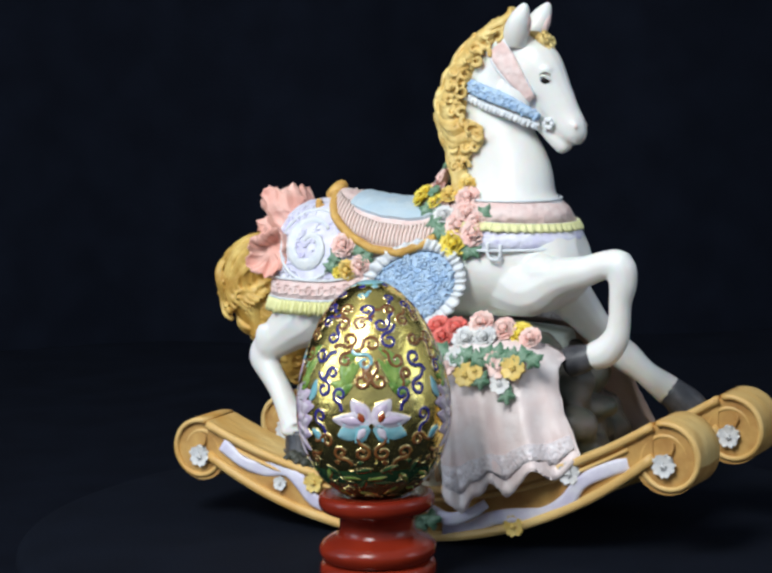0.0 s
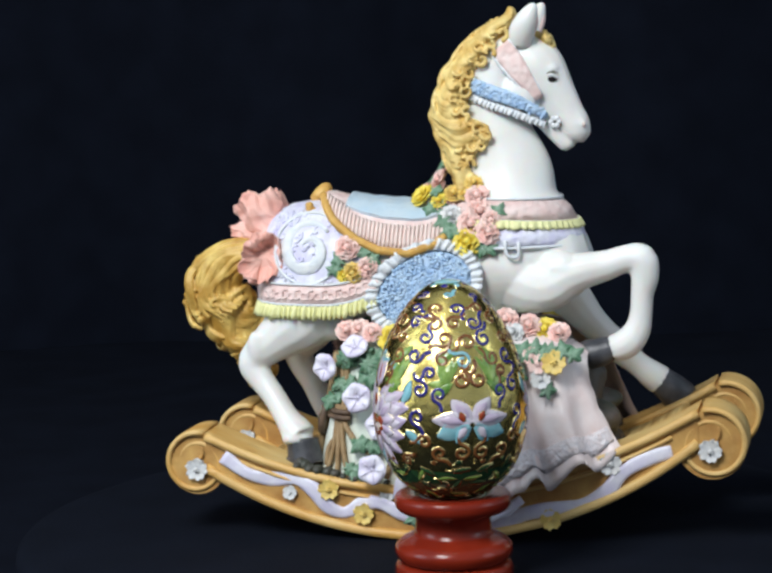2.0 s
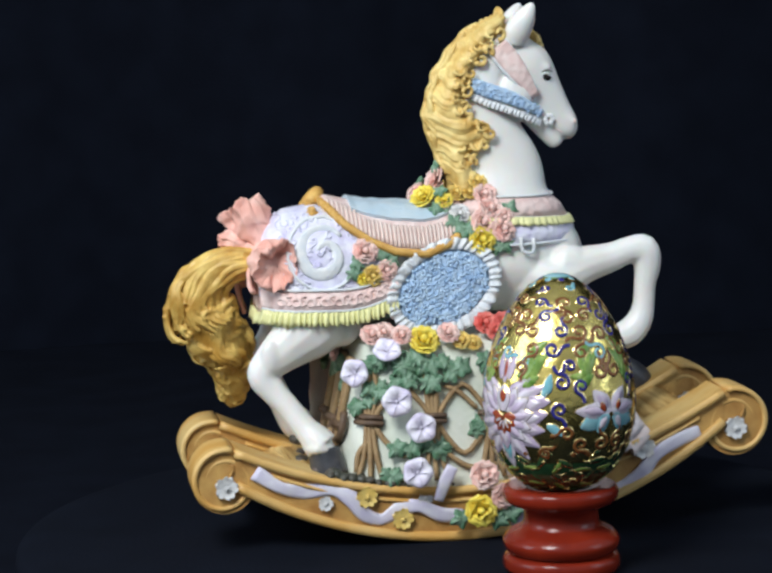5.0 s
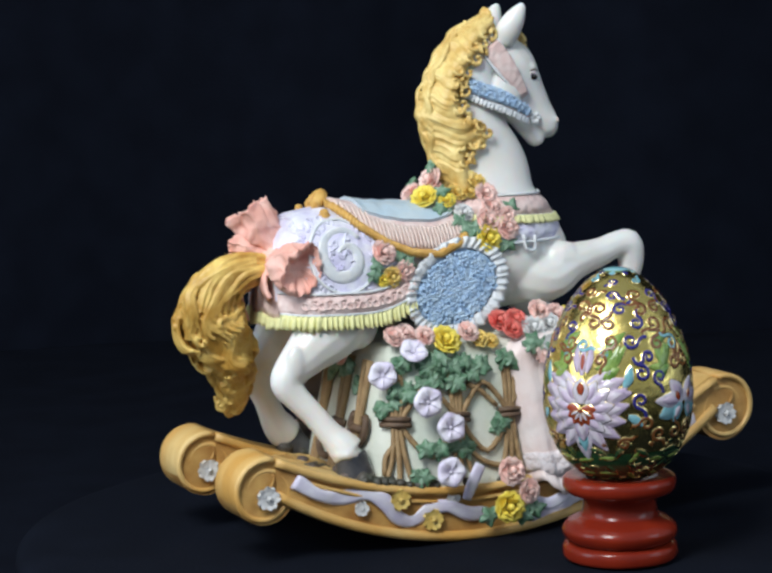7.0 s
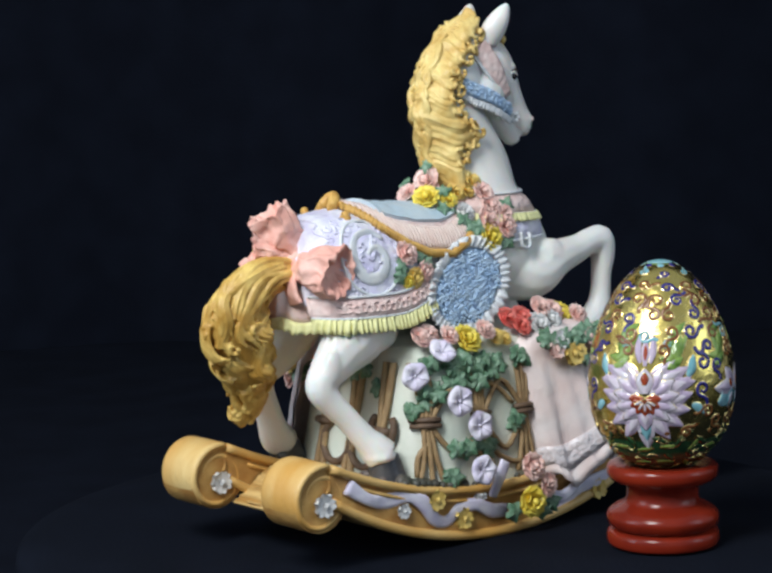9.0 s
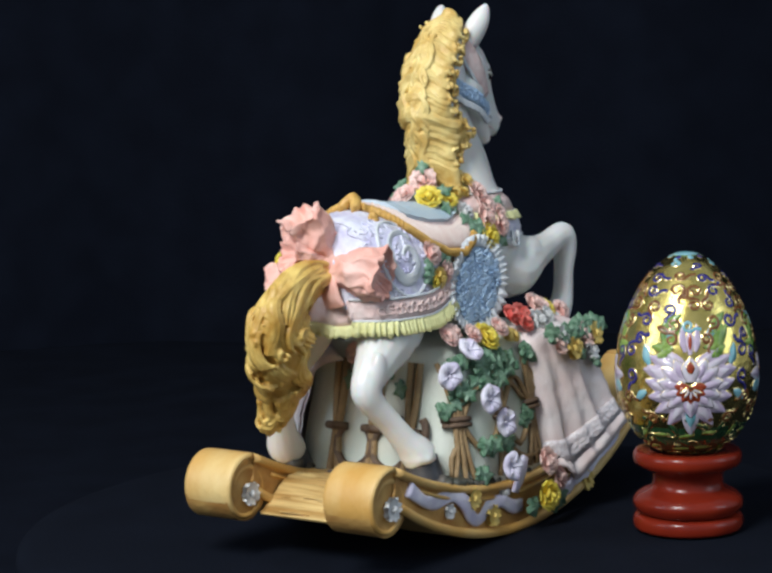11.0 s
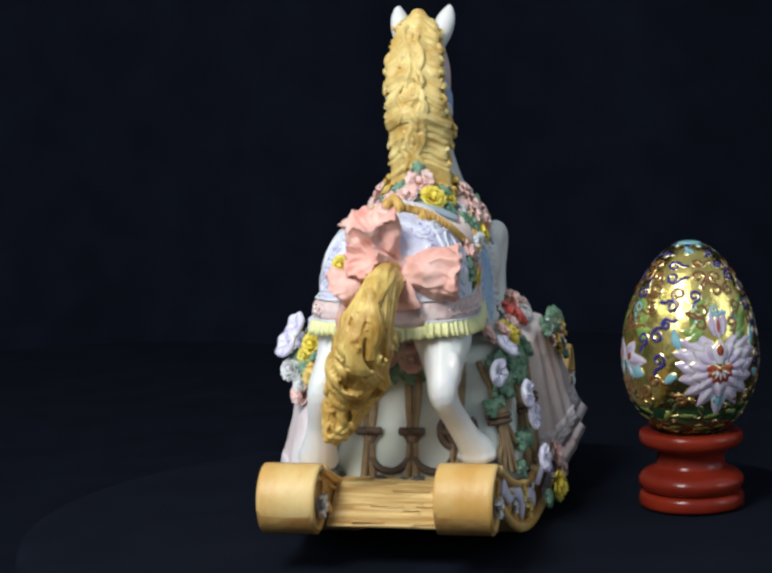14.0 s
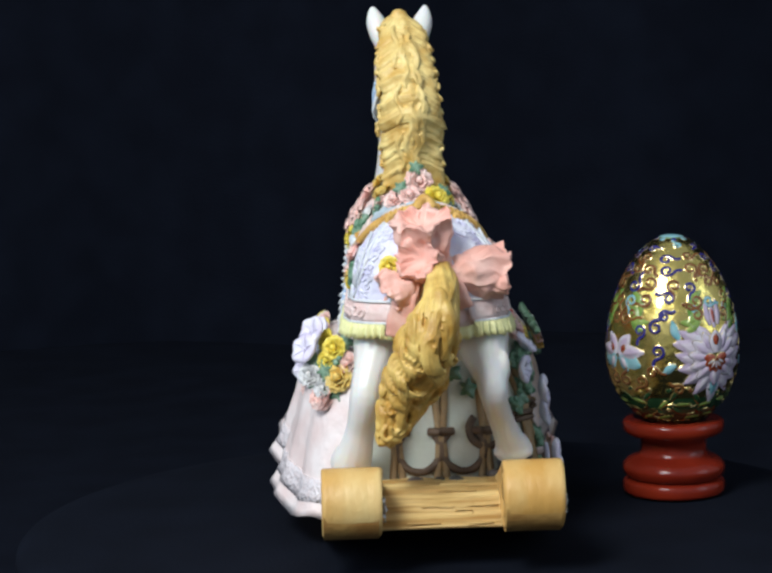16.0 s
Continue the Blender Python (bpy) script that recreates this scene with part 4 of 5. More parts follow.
def build_bow():
    random.seed(12)
    def loop(name, c, way, side, length, wide, flat, label, ruffle=0.08):
        """A gathered loop of ribbon that flares away from the knot, with a ruffled mouth."""
        way = Vector(way).normalized()
        side = (Vector(side) - way * way.dot(Vector(side))).normalized()
        up = side.cross(way)
        rows = []
        ph = random.uniform(0, 6)
        for i in range(31):
            u = i / 30
            ring = []
            op = 0.34 + 0.66 * math.sin(min(1, u * 1.25) * math.pi / 2) ** 0.9
            for j in range(88):
                q = 2 * math.pi * j / 88
                r = 1 + ruffle * (math.sin(5 * q + ph + 2.5 * u) * u + 0.55 * math.sin(12 * q + ph - 3 * u) * (0.35 + u) * 0.7 + 0.5 * math.sin(22 * q) * u ** 3)
                ring.append(Vector(c) + way * (length * (u + (0.02 * math.sin(4 * q + ph) + 0.015 * math.sin(13 * q)) * u * u)) + (side * math.cos(q) * wide + up * math.sin(q) * flat) * op * r)
            rows.append(ring)
        inner = []
        for f, g in ((0.9, 0.985), (0.78, 0.93), (0.62, 0.86), (0.4, 0.80), (0.15, 0.77)):
            ce = Vector(c) + way * length * g
            top = Vector(c) + way * length
            inner.append([ce + (p - top) * f * (1 + 0.12 * math.sin(7 * 2 * math.pi * j / 88 + ph)) for j, p in enumerate(rows[-1])])
        s = Shape().grid(rows + inner, close_u=True, caps=True).rough(2.0, 0.2).rough(0.5, 0.45)
        return part(name, s, PINK, HORSE, label)
    loop("bow_loop", (-63, -0.5, 91), (-0.42, 0.30, 0.9), (0.35, 1, 0), 18.5, 9.2, 6.8, "upright gathered loop of the pink bow", 0.075)
    loop("bow_loop", (-66, -2.5, 90), (0.16, -1.0, -0.06), (0.2, 0, 1), 19, 7.8, 6.8, "puffed drooping loop of the pink bow", 0.075)
    loop("bow_loop", (-65, 0.5, 92), (-0.85, 0.45, 0.25), (0.3, 1, 0.2), 12.5, 7.4, 6.0, "short gathered loop of the pink bow", 0.075)
    loop("bow_loop", (-67.5, 4, 90), (-0.25, 0.9, -0.5), (0.6, 0, 1), 13, 6.2, 4.8, "hanging loop of the pink bow", 0.075)
    part("bow_knot", Shape().ball((-65.5, -1.2, 92), 4.6, 5, 4.2, 20, 14).rough(0.9, 0.3), PINK, HORSE, "knot of the pink bow")
    for pts in ([(-67, -3, 90), (-70, -5, 86), (-70, -6, 82), (-69, -7, 79)], [(-67, 5, 92), (-72, 9, 84), (-72, 10.5, 77), (-70.5, 11, 71)]):
        s = Shape()
        st = [(*p, 0.9, w) for p, w in zip(pts, (2.6, 3.4, 4.2, 4.8))]
        s.tube(st, 12, 6, side=(0.2, 1, 0), square=3)
        part("bow_tail", s.rough(0.5, 0.3), PINK, HORSE, "hanging end of the pink bow")


# ---- rockers ----
def low_arc(x):
    return 135 - math.sqrt(135 ** 2 - (x + 8) ** 2)


def top_arc(x):
    return 17.6 + (x + 10) ** 2 / 300


SCROLLS = [(-83.5, 23.6, 10.4, -1), (83.2, 32.8, 11.2, 1)]
YELLOW_FLOWERS = [(-38.9, 16.4), (-27.6, 8.6), (33, 8.4)]
WHITE_FLOWERS = [(-52, 15), (-20, 14.8), (52, 26.5)]
WAVE = [(-74, 26.5), (-66, 21), (-58, 19.2), (-50, 19.4), (-44, 16.2), (-39.5, 10.6), (-34, 8.6), (-28, 11.6), (-22, 12.2), (-15, 9.0), (-8, 8.0)]
WAVE_FRONT = [(8, 5.6), (16, 5.4), (24, 9.5), (32, 11.5), (42, 13), (50, 16.8), (56, 24), (64, 28.4), (71, 30.6)]


def build_rocker(y_in, y_out):
    """One curved rocker with a scroll at each end and its carved outer face."""
    y0, y1 = min(y_in, y_out), max(y_in, y_out)
    xs = np.linspace(-80, 79, 60)
    outline = [(x, low_arc(x)) for x in xs] + [(x, top_arc(x)) for x in xs[::-1]]
    face = y0
    rocker = part("rocker", Shape().prism(outline, face + 1.6, y1), WOOD, HORSE, "honey yellow curved rocker with scroll ends", smooth=False)
    # raised rims along the carved face
    part("rim", Shape().tube([(x, face + 1.2, top_arc(x) - 1.2, 1.4, 1.6) for x in xs], 8, 1, square=3), WOOD, rocker)
    part("rim", Shape().tube([(x, face + 1.2, top_arc(x) - 4.4, 0.7, 1.0) for x in xs[3:-3]], 8, 1), WOOD, rocker)
    part("rim", Shape().tube([(x, face + 1.2, low_arc(x) + 1.6, 1.6, 1.6) for x in xs], 8, 1, square=3), WOOD, rocker)
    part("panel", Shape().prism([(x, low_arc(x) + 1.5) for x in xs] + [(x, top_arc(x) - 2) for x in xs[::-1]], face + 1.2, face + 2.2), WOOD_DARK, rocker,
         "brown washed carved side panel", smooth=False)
    for cx, cz, r, e in SCROLLS:
        # the roll: a solid drum with a spiral lip
        ring = []
        for k in range(48):
            q = 2 * math.pi * k / 48
            ring.append((cx + r * math.cos(q), cz + r * math.sin(q)))
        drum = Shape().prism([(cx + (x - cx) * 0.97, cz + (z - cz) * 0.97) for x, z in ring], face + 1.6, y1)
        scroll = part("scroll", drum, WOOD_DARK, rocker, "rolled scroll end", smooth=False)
        st = []
        for k in range(64):
            u = k / 63
            q = (math.pi / 2) + e * (0.25 - u * 1.75 * 2 * math.pi) * 1.0
            rr = r * (1 - 0.60 * u)
            st.append((cx + rr * math.cos(q), (face + y1) / 2 + (0.2 + 1.1 * u), cz + rr * math.sin(q), 0.95 * (1 - 0.2 * u), (y1 - face) / 2 + 0.1 - 1.0 * u))
        lip = Shape().tube(st, 12, 1, side=(0, 1, 0), square=8)
        part("scroll_lip", lip, WOOD, rocker)
        bloom("blossom", BLOSSOM, ROSE_WHITE, rocker, (cx - e * 0.4, face + 0.7, cz - 1.6), (0, -1, 0), 1.02, label="white five-petalled blossom")
        part("stem", Shape().tube([(cx + 1.6, face + 0.9, cz + 1.6, .5, .4), (cx + 2.6, face + 0.7, cz + 4.0, .35, .35), (cx + 2.2, face + 0.8, cz + 5.8, .2, .2)], 6, 3), WOOD_DARK, rocker)
    if face < -20:
        carve = rocker
        for pts in (WAVE, WAVE_FRONT):
            st = spline([(x, face + 0.9 - 0.7 * math.sin(x * 0.25), z, 2.3 + 0.4 * math.sin(x * 0.4), 0.8) for x, z in pts], 6)
            part("ribbon", Shape().tube(st, 10, 1, square=3), RIBBON, carve, "wavy lavender ribbon")
        for x, z in YELLOW_FLOWERS:
            bloom("blossom", BLOSSOM, ROSE_OCHRE, carve, (x, face + 0.4, z), (0, -1, 0.05), 0.95, label="amber blossom")
        for x, z in WHITE_FLOWERS:
            bloom("blossom", BLOSSOM, ROSE_WHITE, carve, (x, face + 0.6, z), (0, -1, 0.05), 0.66 if x < 0 else 1.0, label="white blossom")
    return rocker


def build_base():
    build_rocker(-18, -36)
    build_rocker(36, 18).location = Vector((1.0, 0, -1.0)) * MM      # the left runner sinks a little into the cloth
    # board between the rockers, scored like wood
    rows = []
    random.seed(14)
    prof = spline([(72, top_arc(72) - 3, 0), (50, top_arc(50) - 3, 0), (20, top_arc(20) - 2, 0), (-20, top_arc(-20) - 2, 0), (-48, 22.5, 0), (-58, 23.5, 0),
                   (-64, 22.5, 0), (-69, 19.5, 0), (-73, 16.5, 0), (-77.5, 14.2, 0)], 9)
    ys = np.linspace(-18.5, 18.5, 60)
    top = [[(x, y, z + 0.75 * noise.noise(Vector((x * 1.5, y * 0.08, z * 1.5)))) for y in ys] for x, z, _ in prof]
    low = [[(x, y, max(0.3, min(low_arc(x) + 0.4, z - 0.8))) for y in ys] for x, z, _ in prof]
    s = Shape().grid(top + low[::-1], close_v=True)
    end = [(x, z) for x, z, _ in prof if x < -52]
    for k in range(24):
        i, y = random.randrange(len(end) - 1), random.uniform(-18, 15)
        ln = random.uniform(3, 12)
        (x, z), d = end[i], random.uniform(-0.6, 0.6)
        s.tube([(x + d * j / 3 * 2, min(18, y + ln * j / 3), z + 0.1 - d * j / 3, 0.1 if j in (0, 3) else 0.2, 0.4) for j in range(4)], 5, 2, side=(1, 0, 0))
    part("board", s, GRAIN, HORSE, "honey yellow board with carved wood grain")


# ---- the flowery mound that carries the horse ----
def mound(q, v, off=0.0):
    """q runs round the mound, v from its foot (0) to its top (1)."""
    rx = 42.5 - 8 * v + off
    ry = 34.6 - 5 * v + off - 5 * max(0, v - 0.8)
    c, s = math.cos(q), math.sin(q)
    p = 0.42
    return Vector((-5 + 2 * v + rx * math.copysign(abs(c) ** p, c), 0.5 + ry * math.copysign(abs(s) ** p, s), 15 + 47 * v))


def mound_at(x, z, sg=-1, off=0.0):
    """The mound's flank at x and height z."""
    v = (z - 15) / 47
    rx, ry = 42.5 - 8 * v + off, 34.6 - 5 * v + off - 5 * max(0, v - 0.8)
    c = max(-1, min(1, (x + 5 - 2 * v) / rx))
    s = (1 - min(1, abs(c) ** (1 / 0.42)) ** 2) ** 0.5
    return Vector((x, 0.5 + sg * ry * s ** 0.42, z))


def drape(sg, x0, x1, foot, rise, out, power, folds, label, tuck=9.0):
    rows = []
    for i in range(22):
        v = i / 21
        row = []
        for j in range(70):
            u = j / 69
            fold = math.sin(folds * 2 * math.pi * u + 0.8 * math.sin(u * 9)) + 0.35 * math.sin(folds * 4.3 * math.pi * u + 1)
            x = x0 + (x1 - x0) * u + 8 * (1 - u) * v * (tuck < 10) + 8 * u * v ** 2 + 4 * u ** 3 * v + 0.8 * v * fold
            z = 66 - 7 * (u ** 7 + (1 - u) ** 7) * (1 - v) - (66 - foot - rise * u ** 1.5) * v + (3.2 if tuck < 10 else 1.8) * v ** 4 * fold
            y = sg * (33 - 9 * max(0, 1 - v / 0.1) ** 2 + out * v ** power + (0.4 + 2.0 * v ** 1.2) * (0.85 + 0.3 * u) * fold + 2.0 * max(0, v - 0.86) * 7) - sg * (tuck if u < 0.5 else 9.0) * abs(2 * u - 1) ** 5
            row.append(Vector((x, y, z)))
        rows.append(row)
    back = [[p + Vector((0, -sg * 1.6, 0.2)) for p in r] for r in rows]
    s = Shape().grid(rows + back[::-1], close_v=True).rough(0.5, 0.16).rough(0.2, 0.5)
    d = part("drape", s, DRAPE, HORSE, label)
    hem = [[p + Vector((0, sg * 0.45, 0)) for p in r] for r in rows[16:20]]
    part("hem", Shape().grid(hem + [[p + Vector((0, -sg * 0.6, 0)) for p in r] for r in hem[::-1]], close_v=True), GLITTER, d, "pearly glittering hem band")


def twig(s, pts, r=1.0):
    s.tube([(*p, r * random.uniform(0.85, 1.1), r) for p in pts], 7, 3)


def build_mound():
    random.seed(17)
    rows = [[mound(2 * math.pi * k / 72, v, -0.4 if v > 0.9 else 0) for k in range(72)] for v in np.linspace(0, 1, 16)]
    rows.append([mound(2 * math.pi * k / 72, 1.06, -12) for k in range(72)])
    rows.append([mound(2 * math.pi * k / 72, 1.07, -24) for k in range(72)])
    part("mound", Shape().grid(rows, close_u=True, caps=True).rough(0.5, 0.12), MINT, HORSE, "pale mint painted support wall")
    rk = Shape()
    for k in range(26):
        x, y = random.uniform(30, 46), random.uniform(-20, 24)
        z = random.uniform(26, 58) - (x - 30) * 0.9
        rk.ball((x, y, max(z, top_arc(x) + 1)), random.uniform(5, 9), random.uniform(5, 9), random.uniform(4, 9), 10, 7)
    fuse(part("rockwork", rk.rough(1.4, 0.18), ROCK, HORSE, "dark mottled mossy rockwork"), 1.0, 9)
    # lattice of tied twigs, on the right flank and round the rear
    def flank(x, z, sg=-1):
        return mound_at(x, z, sg, 1.0)

    def rear(y, z):
        v = (z - 15) / 47
        return Vector((-5 + 2 * v - (42.5 - 8 * v) - 1.0, y, z))
    for x0, lean in ((-37, 1.5), (-16, -0.5), (2, 1)):
        for o in (-2.2, 0, 2.2):
            s = Shape()
            twig(s, [flank(x0 + o * 1.9, 20), flank(x0 + o * 0.9 + lean * .3, 28), flank(x0 + o * 0.42 + lean * 0.5, 39), flank(x0 + o * 0.7 + lean, 48), flank(x0 + o * 0.8 + lean, 58)], 0.9)
            part("twig", s, TWIG, HORSE, "brown twig of the lattice")
        kn = Shape()
        for dz in (-0.9, 0.9):
            kn.tube([(*flank(x0 - 4 + lean * .5, 39.6 + dz), .9, 1.0), (*(flank(x0 + lean * .5, 39.9 + dz) + Vector((0, -1.7, 0))), .9, 1.2), (*flank(x0 + 4 + lean * .5, 39.4 + dz), .9, 1.0)], 7, 4)
        part("knot", kn, KNOT, HORSE, "twig binding")
    for xa, xb in ((-35, -17), (-15, 2)):
        for up in (1, -1):
            s = Shape()
            twig(s, [flank(xa, 39), flank(xa + 2.5, 39 - up * 5), flank((xa + xb) / 2, 39 - up * 11), flank(xb - 2.5, 39 - up * 5), flank(xb, 39)], 0.95)
            part("twig", s, TWIG, HORSE, "curved brown twig of the lattice")
    for pts in ([(3, 42), (6, 45), (10, 43), (8, 39.5), (3, 39)], [(-14, 30), (-8, 25), (-2, 23), (4, 24)], [(-36, 34), (-40, 29), (-41, 23)], [(-12, 50), (-7, 47), (-2, 42)]):
        s = Shape()
        twig(s, [flank(x, z) for x, z in pts], 0.9)
        part("twig", s, TWIG, HORSE, "curved brown twig of the lattice")
    for y0 in (-16, -2, 12):
        for o in (-1.6, 1.6):
            s = Shape()
            twig(s, [rear(y0 + o * 1.2, 18), rear(y0 + o * 0.5, 30), rear(y0 + o * 0.4, 37), rear(y0 + o * 0.9, 46), rear(y0 + o, 58)], 1.25)
            part("twig", s, TWIG, HORSE, "brown twig of the lattice")
        part("knot", Shape().tube([(*rear(y0 - 4, 36.5), 1.3, 1.2), (*(rear(y0, 36.7) + Vector((-1.2, 0, 0))), 1.4, 1.6), (*rear(y0 + 4, 36.5), 1.3, 1.2)], 8, 4), KNOT, HORSE, "twig binding")
    for ym, zm, h in ((-9, 31, 6.8), (5, 31, 6.8), (-16.5, 37, 5.5)):
        s = Shape()
        s.tube([(*rear(ym + h * math.cos(q), zm + h * math.sin(q)), 1.25, 1.25) for q in np.linspace(-math.pi * 1.25, math.pi * 0.25, 18)], 8, 1, side=(1, 0, 0))
        part("twig", s.rough(0.25, 0.5), KNOT, HORSE, "curved brown twig of the lattice")
    rub = Shape()
    for k in range(60):
        if k < 26:
            x, y = random.uniform(-56, -47), random.uniform(-30, 30)
        else:
            x, y = random.uniform(-50, -2), random.uniform(-34, -30)
        r = random.uniform(1.2, 2.4)
        rub.ball((x, y, top_arc(x) - (2.2 if abs(y) < 18 else 0) + r * 0.35), r, r * 1.2, r * 0.8, 8, 6)
    part("rubble", rub.rough(0.6, 0.5), ROCK, HORSE, "dark mossy rubble at the foot of the lattice")
    drape(-1, 0, 43, 14, 17, 9.5, 0.75, 2.9, "dusty pink draped cloth with a wavy hem")
    drape(1, -48, 44, 9, 16, 15.2, 0.75, 3.6, "dusty pink draped cloth with a wavy hem", 17.0)


def build_garden():
    """Vines, morning glories and rose clusters."""
    random.seed(23)
    out = Vector((-0.1, -1, 0.15))
    for p, n, sz in (((-30, -29.5, 61), (-.1, -.75, .75), 0.95), ((-40, -28, 55), (-.45, -1, .05), 0.95), ((-28.3, -35, 46.2), out, 1.02),
                     ((-20.9, -36, 37.5), out, 1.0), ((-23.1, -39.5, 24), out, 1.0),
                     ((-20, 34, 66), (-.5, .9, .4), 0.95), ((-25, 36.5, 61), (-.8, .7, .1), 0.95), ((-25, 39.5, 54.5), (-.8, .7, .1), 0.9)):
        bloom("morning_glory", GLORY, LILAC, HORSE, p, n, sz, label="pale lilac morning glory")
    # ivy round the glories
    for x, z, spread, count in ((-33, 58, 3, 7), (-24, 57, 4, 9), (-15, 57, 4, 8), (-35, 49, 3, 6), (-25, 52, 3, 6), (-38, 45, 2, 4), (-17, 51, 2, 3), (-26, 30, 2.5, 5),
                                (-16, 30, 2.5, 5), (-31, 23, 2, 4), (-8, 54, 2.5, 5), (-1, 36, 2, 4), (3, 57, 2.5, 5)):
        for k in range(count):
            p = mound_at(x + random.uniform(-spread, spread), z + random.uniform(-spread, spread) * 0.7, -1, random.uniform(0.8, 2.6))
            leaf(p, out + Vector((random.uniform(-.5, .5), 0, random.uniform(-.3, .6))), random.uniform(0.7, 1.1))
    for y, z in ((-6, 55), (-1, 53), (4, 55), (8, 52), (-11, 50), (1, 57)):
        leaf((-41.5, y, z), (-1, random.uniform(-.3, .3), .2), 0.95)
    # ring of roses on top of the mound, right side
    ring = [("p", -39, 64.5, 1.0), ("p", -34, 66, .95), ("p", -30, 66.5, .9), ("y", -18, 64, 1.25), ("p", -25, 66, .85), ("p", -10, 66, .9), ("o", -6, 63.5, .8), ("o", -2, 62.5, .7),
            ("r", 3, 68, 1.0), ("r", 9, 67.6, 1.05), ("r", 6, 65.5, .9), ("w", 14, 65, 1.1), ("w", 20, 66, 1.0), ("p", 18, 70, 1.0), ("p", 25, 68, 1.0), ("y", 30, 66.5, 1.05), ("p", 35, 66, .9)]
    for k, x, z, sz in ring:
        p = mound_at(min(27, x), min(z, 62), -1, 1.5)
        rose(k, (x, p.y + (4 if z > 66 else 1), z), (0.05, -0.8, 0.65), sz)
    for k, x, z, sz in (("p", 12, 58, .9), ("o", 19, 55.5, 1.05), ("o", 22, 57, .85), ("p", 30, 58, .9), ("o", 35, 58.5, 1.1), ("p", 28, 60.5, .8), ("w", 31, 53.5, .9), ("w", 15, 61, .9)):
        blossom(k, (x, -34 - 11 * ((66 - z) / 50) ** 0.5, z), (0.1, -1, 0.35), sz)
    for x, z in ((8, 61), (10, 62.5), (13, 61), (16, 60), (18, 62), (22, 61), (25, 62), (27, 61), (29, 62.5), (32, 61), (34, 62.5), (38, 62), (33, 50), (41, 61), (24, 54)):
        leaf((x, -34 - 11 * ((66 - z) / 50) ** 0.5, z), (0.1, -1, 0.5), 0.95)
    # left side
    for k, x, z, sz in (("p", -20, 64, .95), ("o", -14, 63, .9), ("y", -26, 62, .8), ("o", -24, 56, 1.0), ("p", -10, 64, .9), ("y", 0, 64, .9), ("p", 8, 65, .9), ("w", 16, 64, .9), ("y", 24, 63, .9), ("p", -18, 48, .9), ("w", -30, 60, .8), ("y", -32, 65, .9), ("p", -36, 63, .9), ("o", -38, 56, 1.15), ("p", -40, 49, .9), ("w", -37, 60, .8)):
        rose(k, (x, (32.5 if x > -34 else 28) + (66 - z) * 0.35, z), (-0.4, 0.9, 0.4), sz)
    for x, z in ((-28, 58), (-22, 60), (-17, 59), (-26, 51), (-9, 61), (4, 61), (14, 60), (-20, 53), (-34, 59), (-40, 52), (-36, 51), (-41, 60), (-31, 62)):
        leaf((x, (32.5 if x > -34 else 28) + (66 - z) * 0.35, z), (-0.3, 1, 0.4), 0.95)
    for p, sz in (((-34, 36.5, 68), 1.0), ((-36, 39, 62.5), 1.05)):
        bloom("morning_glory", GLORY, LILAC, HORSE, p, (-.7, .75, .5), sz, label="pale lilac morning glory")
    for k, p, sz in (("y", (-40, 30.5, 63.5), 1.0), ("y", (-39, 33, 59.5), .85), ("w", (-38, 38.5, 55), .95), ("o", (-42, 29.5, 54.5), 1.2), ("p", (-39, 35, 47.5), 1.0), ("p", (-42, 26.5, 59), .9),
                     ("w", (-40.5, 34.5, 51), .8)):
        rose(k, p, (-.85, .5, .3), sz)
    for p in ((-41.5, 30, 49.5), (-40.5, 33.5, 56), (-42, 26, 51), (-37, 37.5, 58.5), (-40, 27, 66)):
        leaf(p, (-.9, .4, .2), 1.0)
    rose("p", (-41.5, -2, 59), (-1, 0, .3), 1.1)
    rose("p", (-41, 6, 60), (-1, 0, .3), .9)
    # saddle side cluster, withers garland, rump sprigs: both flanks
    for sg in (-1, 1):
        def lie(kind, x, z, sz, off=2.2, f=rose):
            q = skin_q(x, z, sg)
            f(kind, skin(x, q, off), skin_normal(x, q), sz)
        for k, x, z, sz in (("p", -34.5, 91.6, 1.05), ("o", -32.5, 84.6, .85), ("p", -27.8, 86, .85), ("y", -35.5, 83.8, .6)):
            lie(k, x, z, sz)
        for x, z, sp in ((-39, 85.4, 10), (-28.5, 90.4, 200), (-37, 88, 120), (-25.8, 88.5, 250)):
            q = skin_q(x, z, sg)
            leaf(skin(x, q, 2.2), skin_normal(x, q), 0.85, sp)
        y0 = 3 + sg * 18.6
        for k, x, z, dy, sz in (("p", 8.2, 103.5, -2.6, 1.1), ("p", 5.4, 99.5, -1, 1.1), ("p", 11.6, 97.2, 0.8, 1.05), ("y", 4.5, 94, 0.8, 1.15), ("w", -1.6, 102, -4.5, .9), ("p", 7.0, 108, -5.0, 1.0),
                                ("p", 12.2, 100.8, 0, .8), ("o", 2.6, 108.6, -8, .7),
                                ("o", -1.5, 108.5, -9, .85), ("p", -4.2, 105.4, -8, .85), ("o", 5.4, 112, -8.4, .8)):
            rose(k, (x, y0 + sg * dy, z), (0.1, sg, 0.35 - dy * .08), sz)
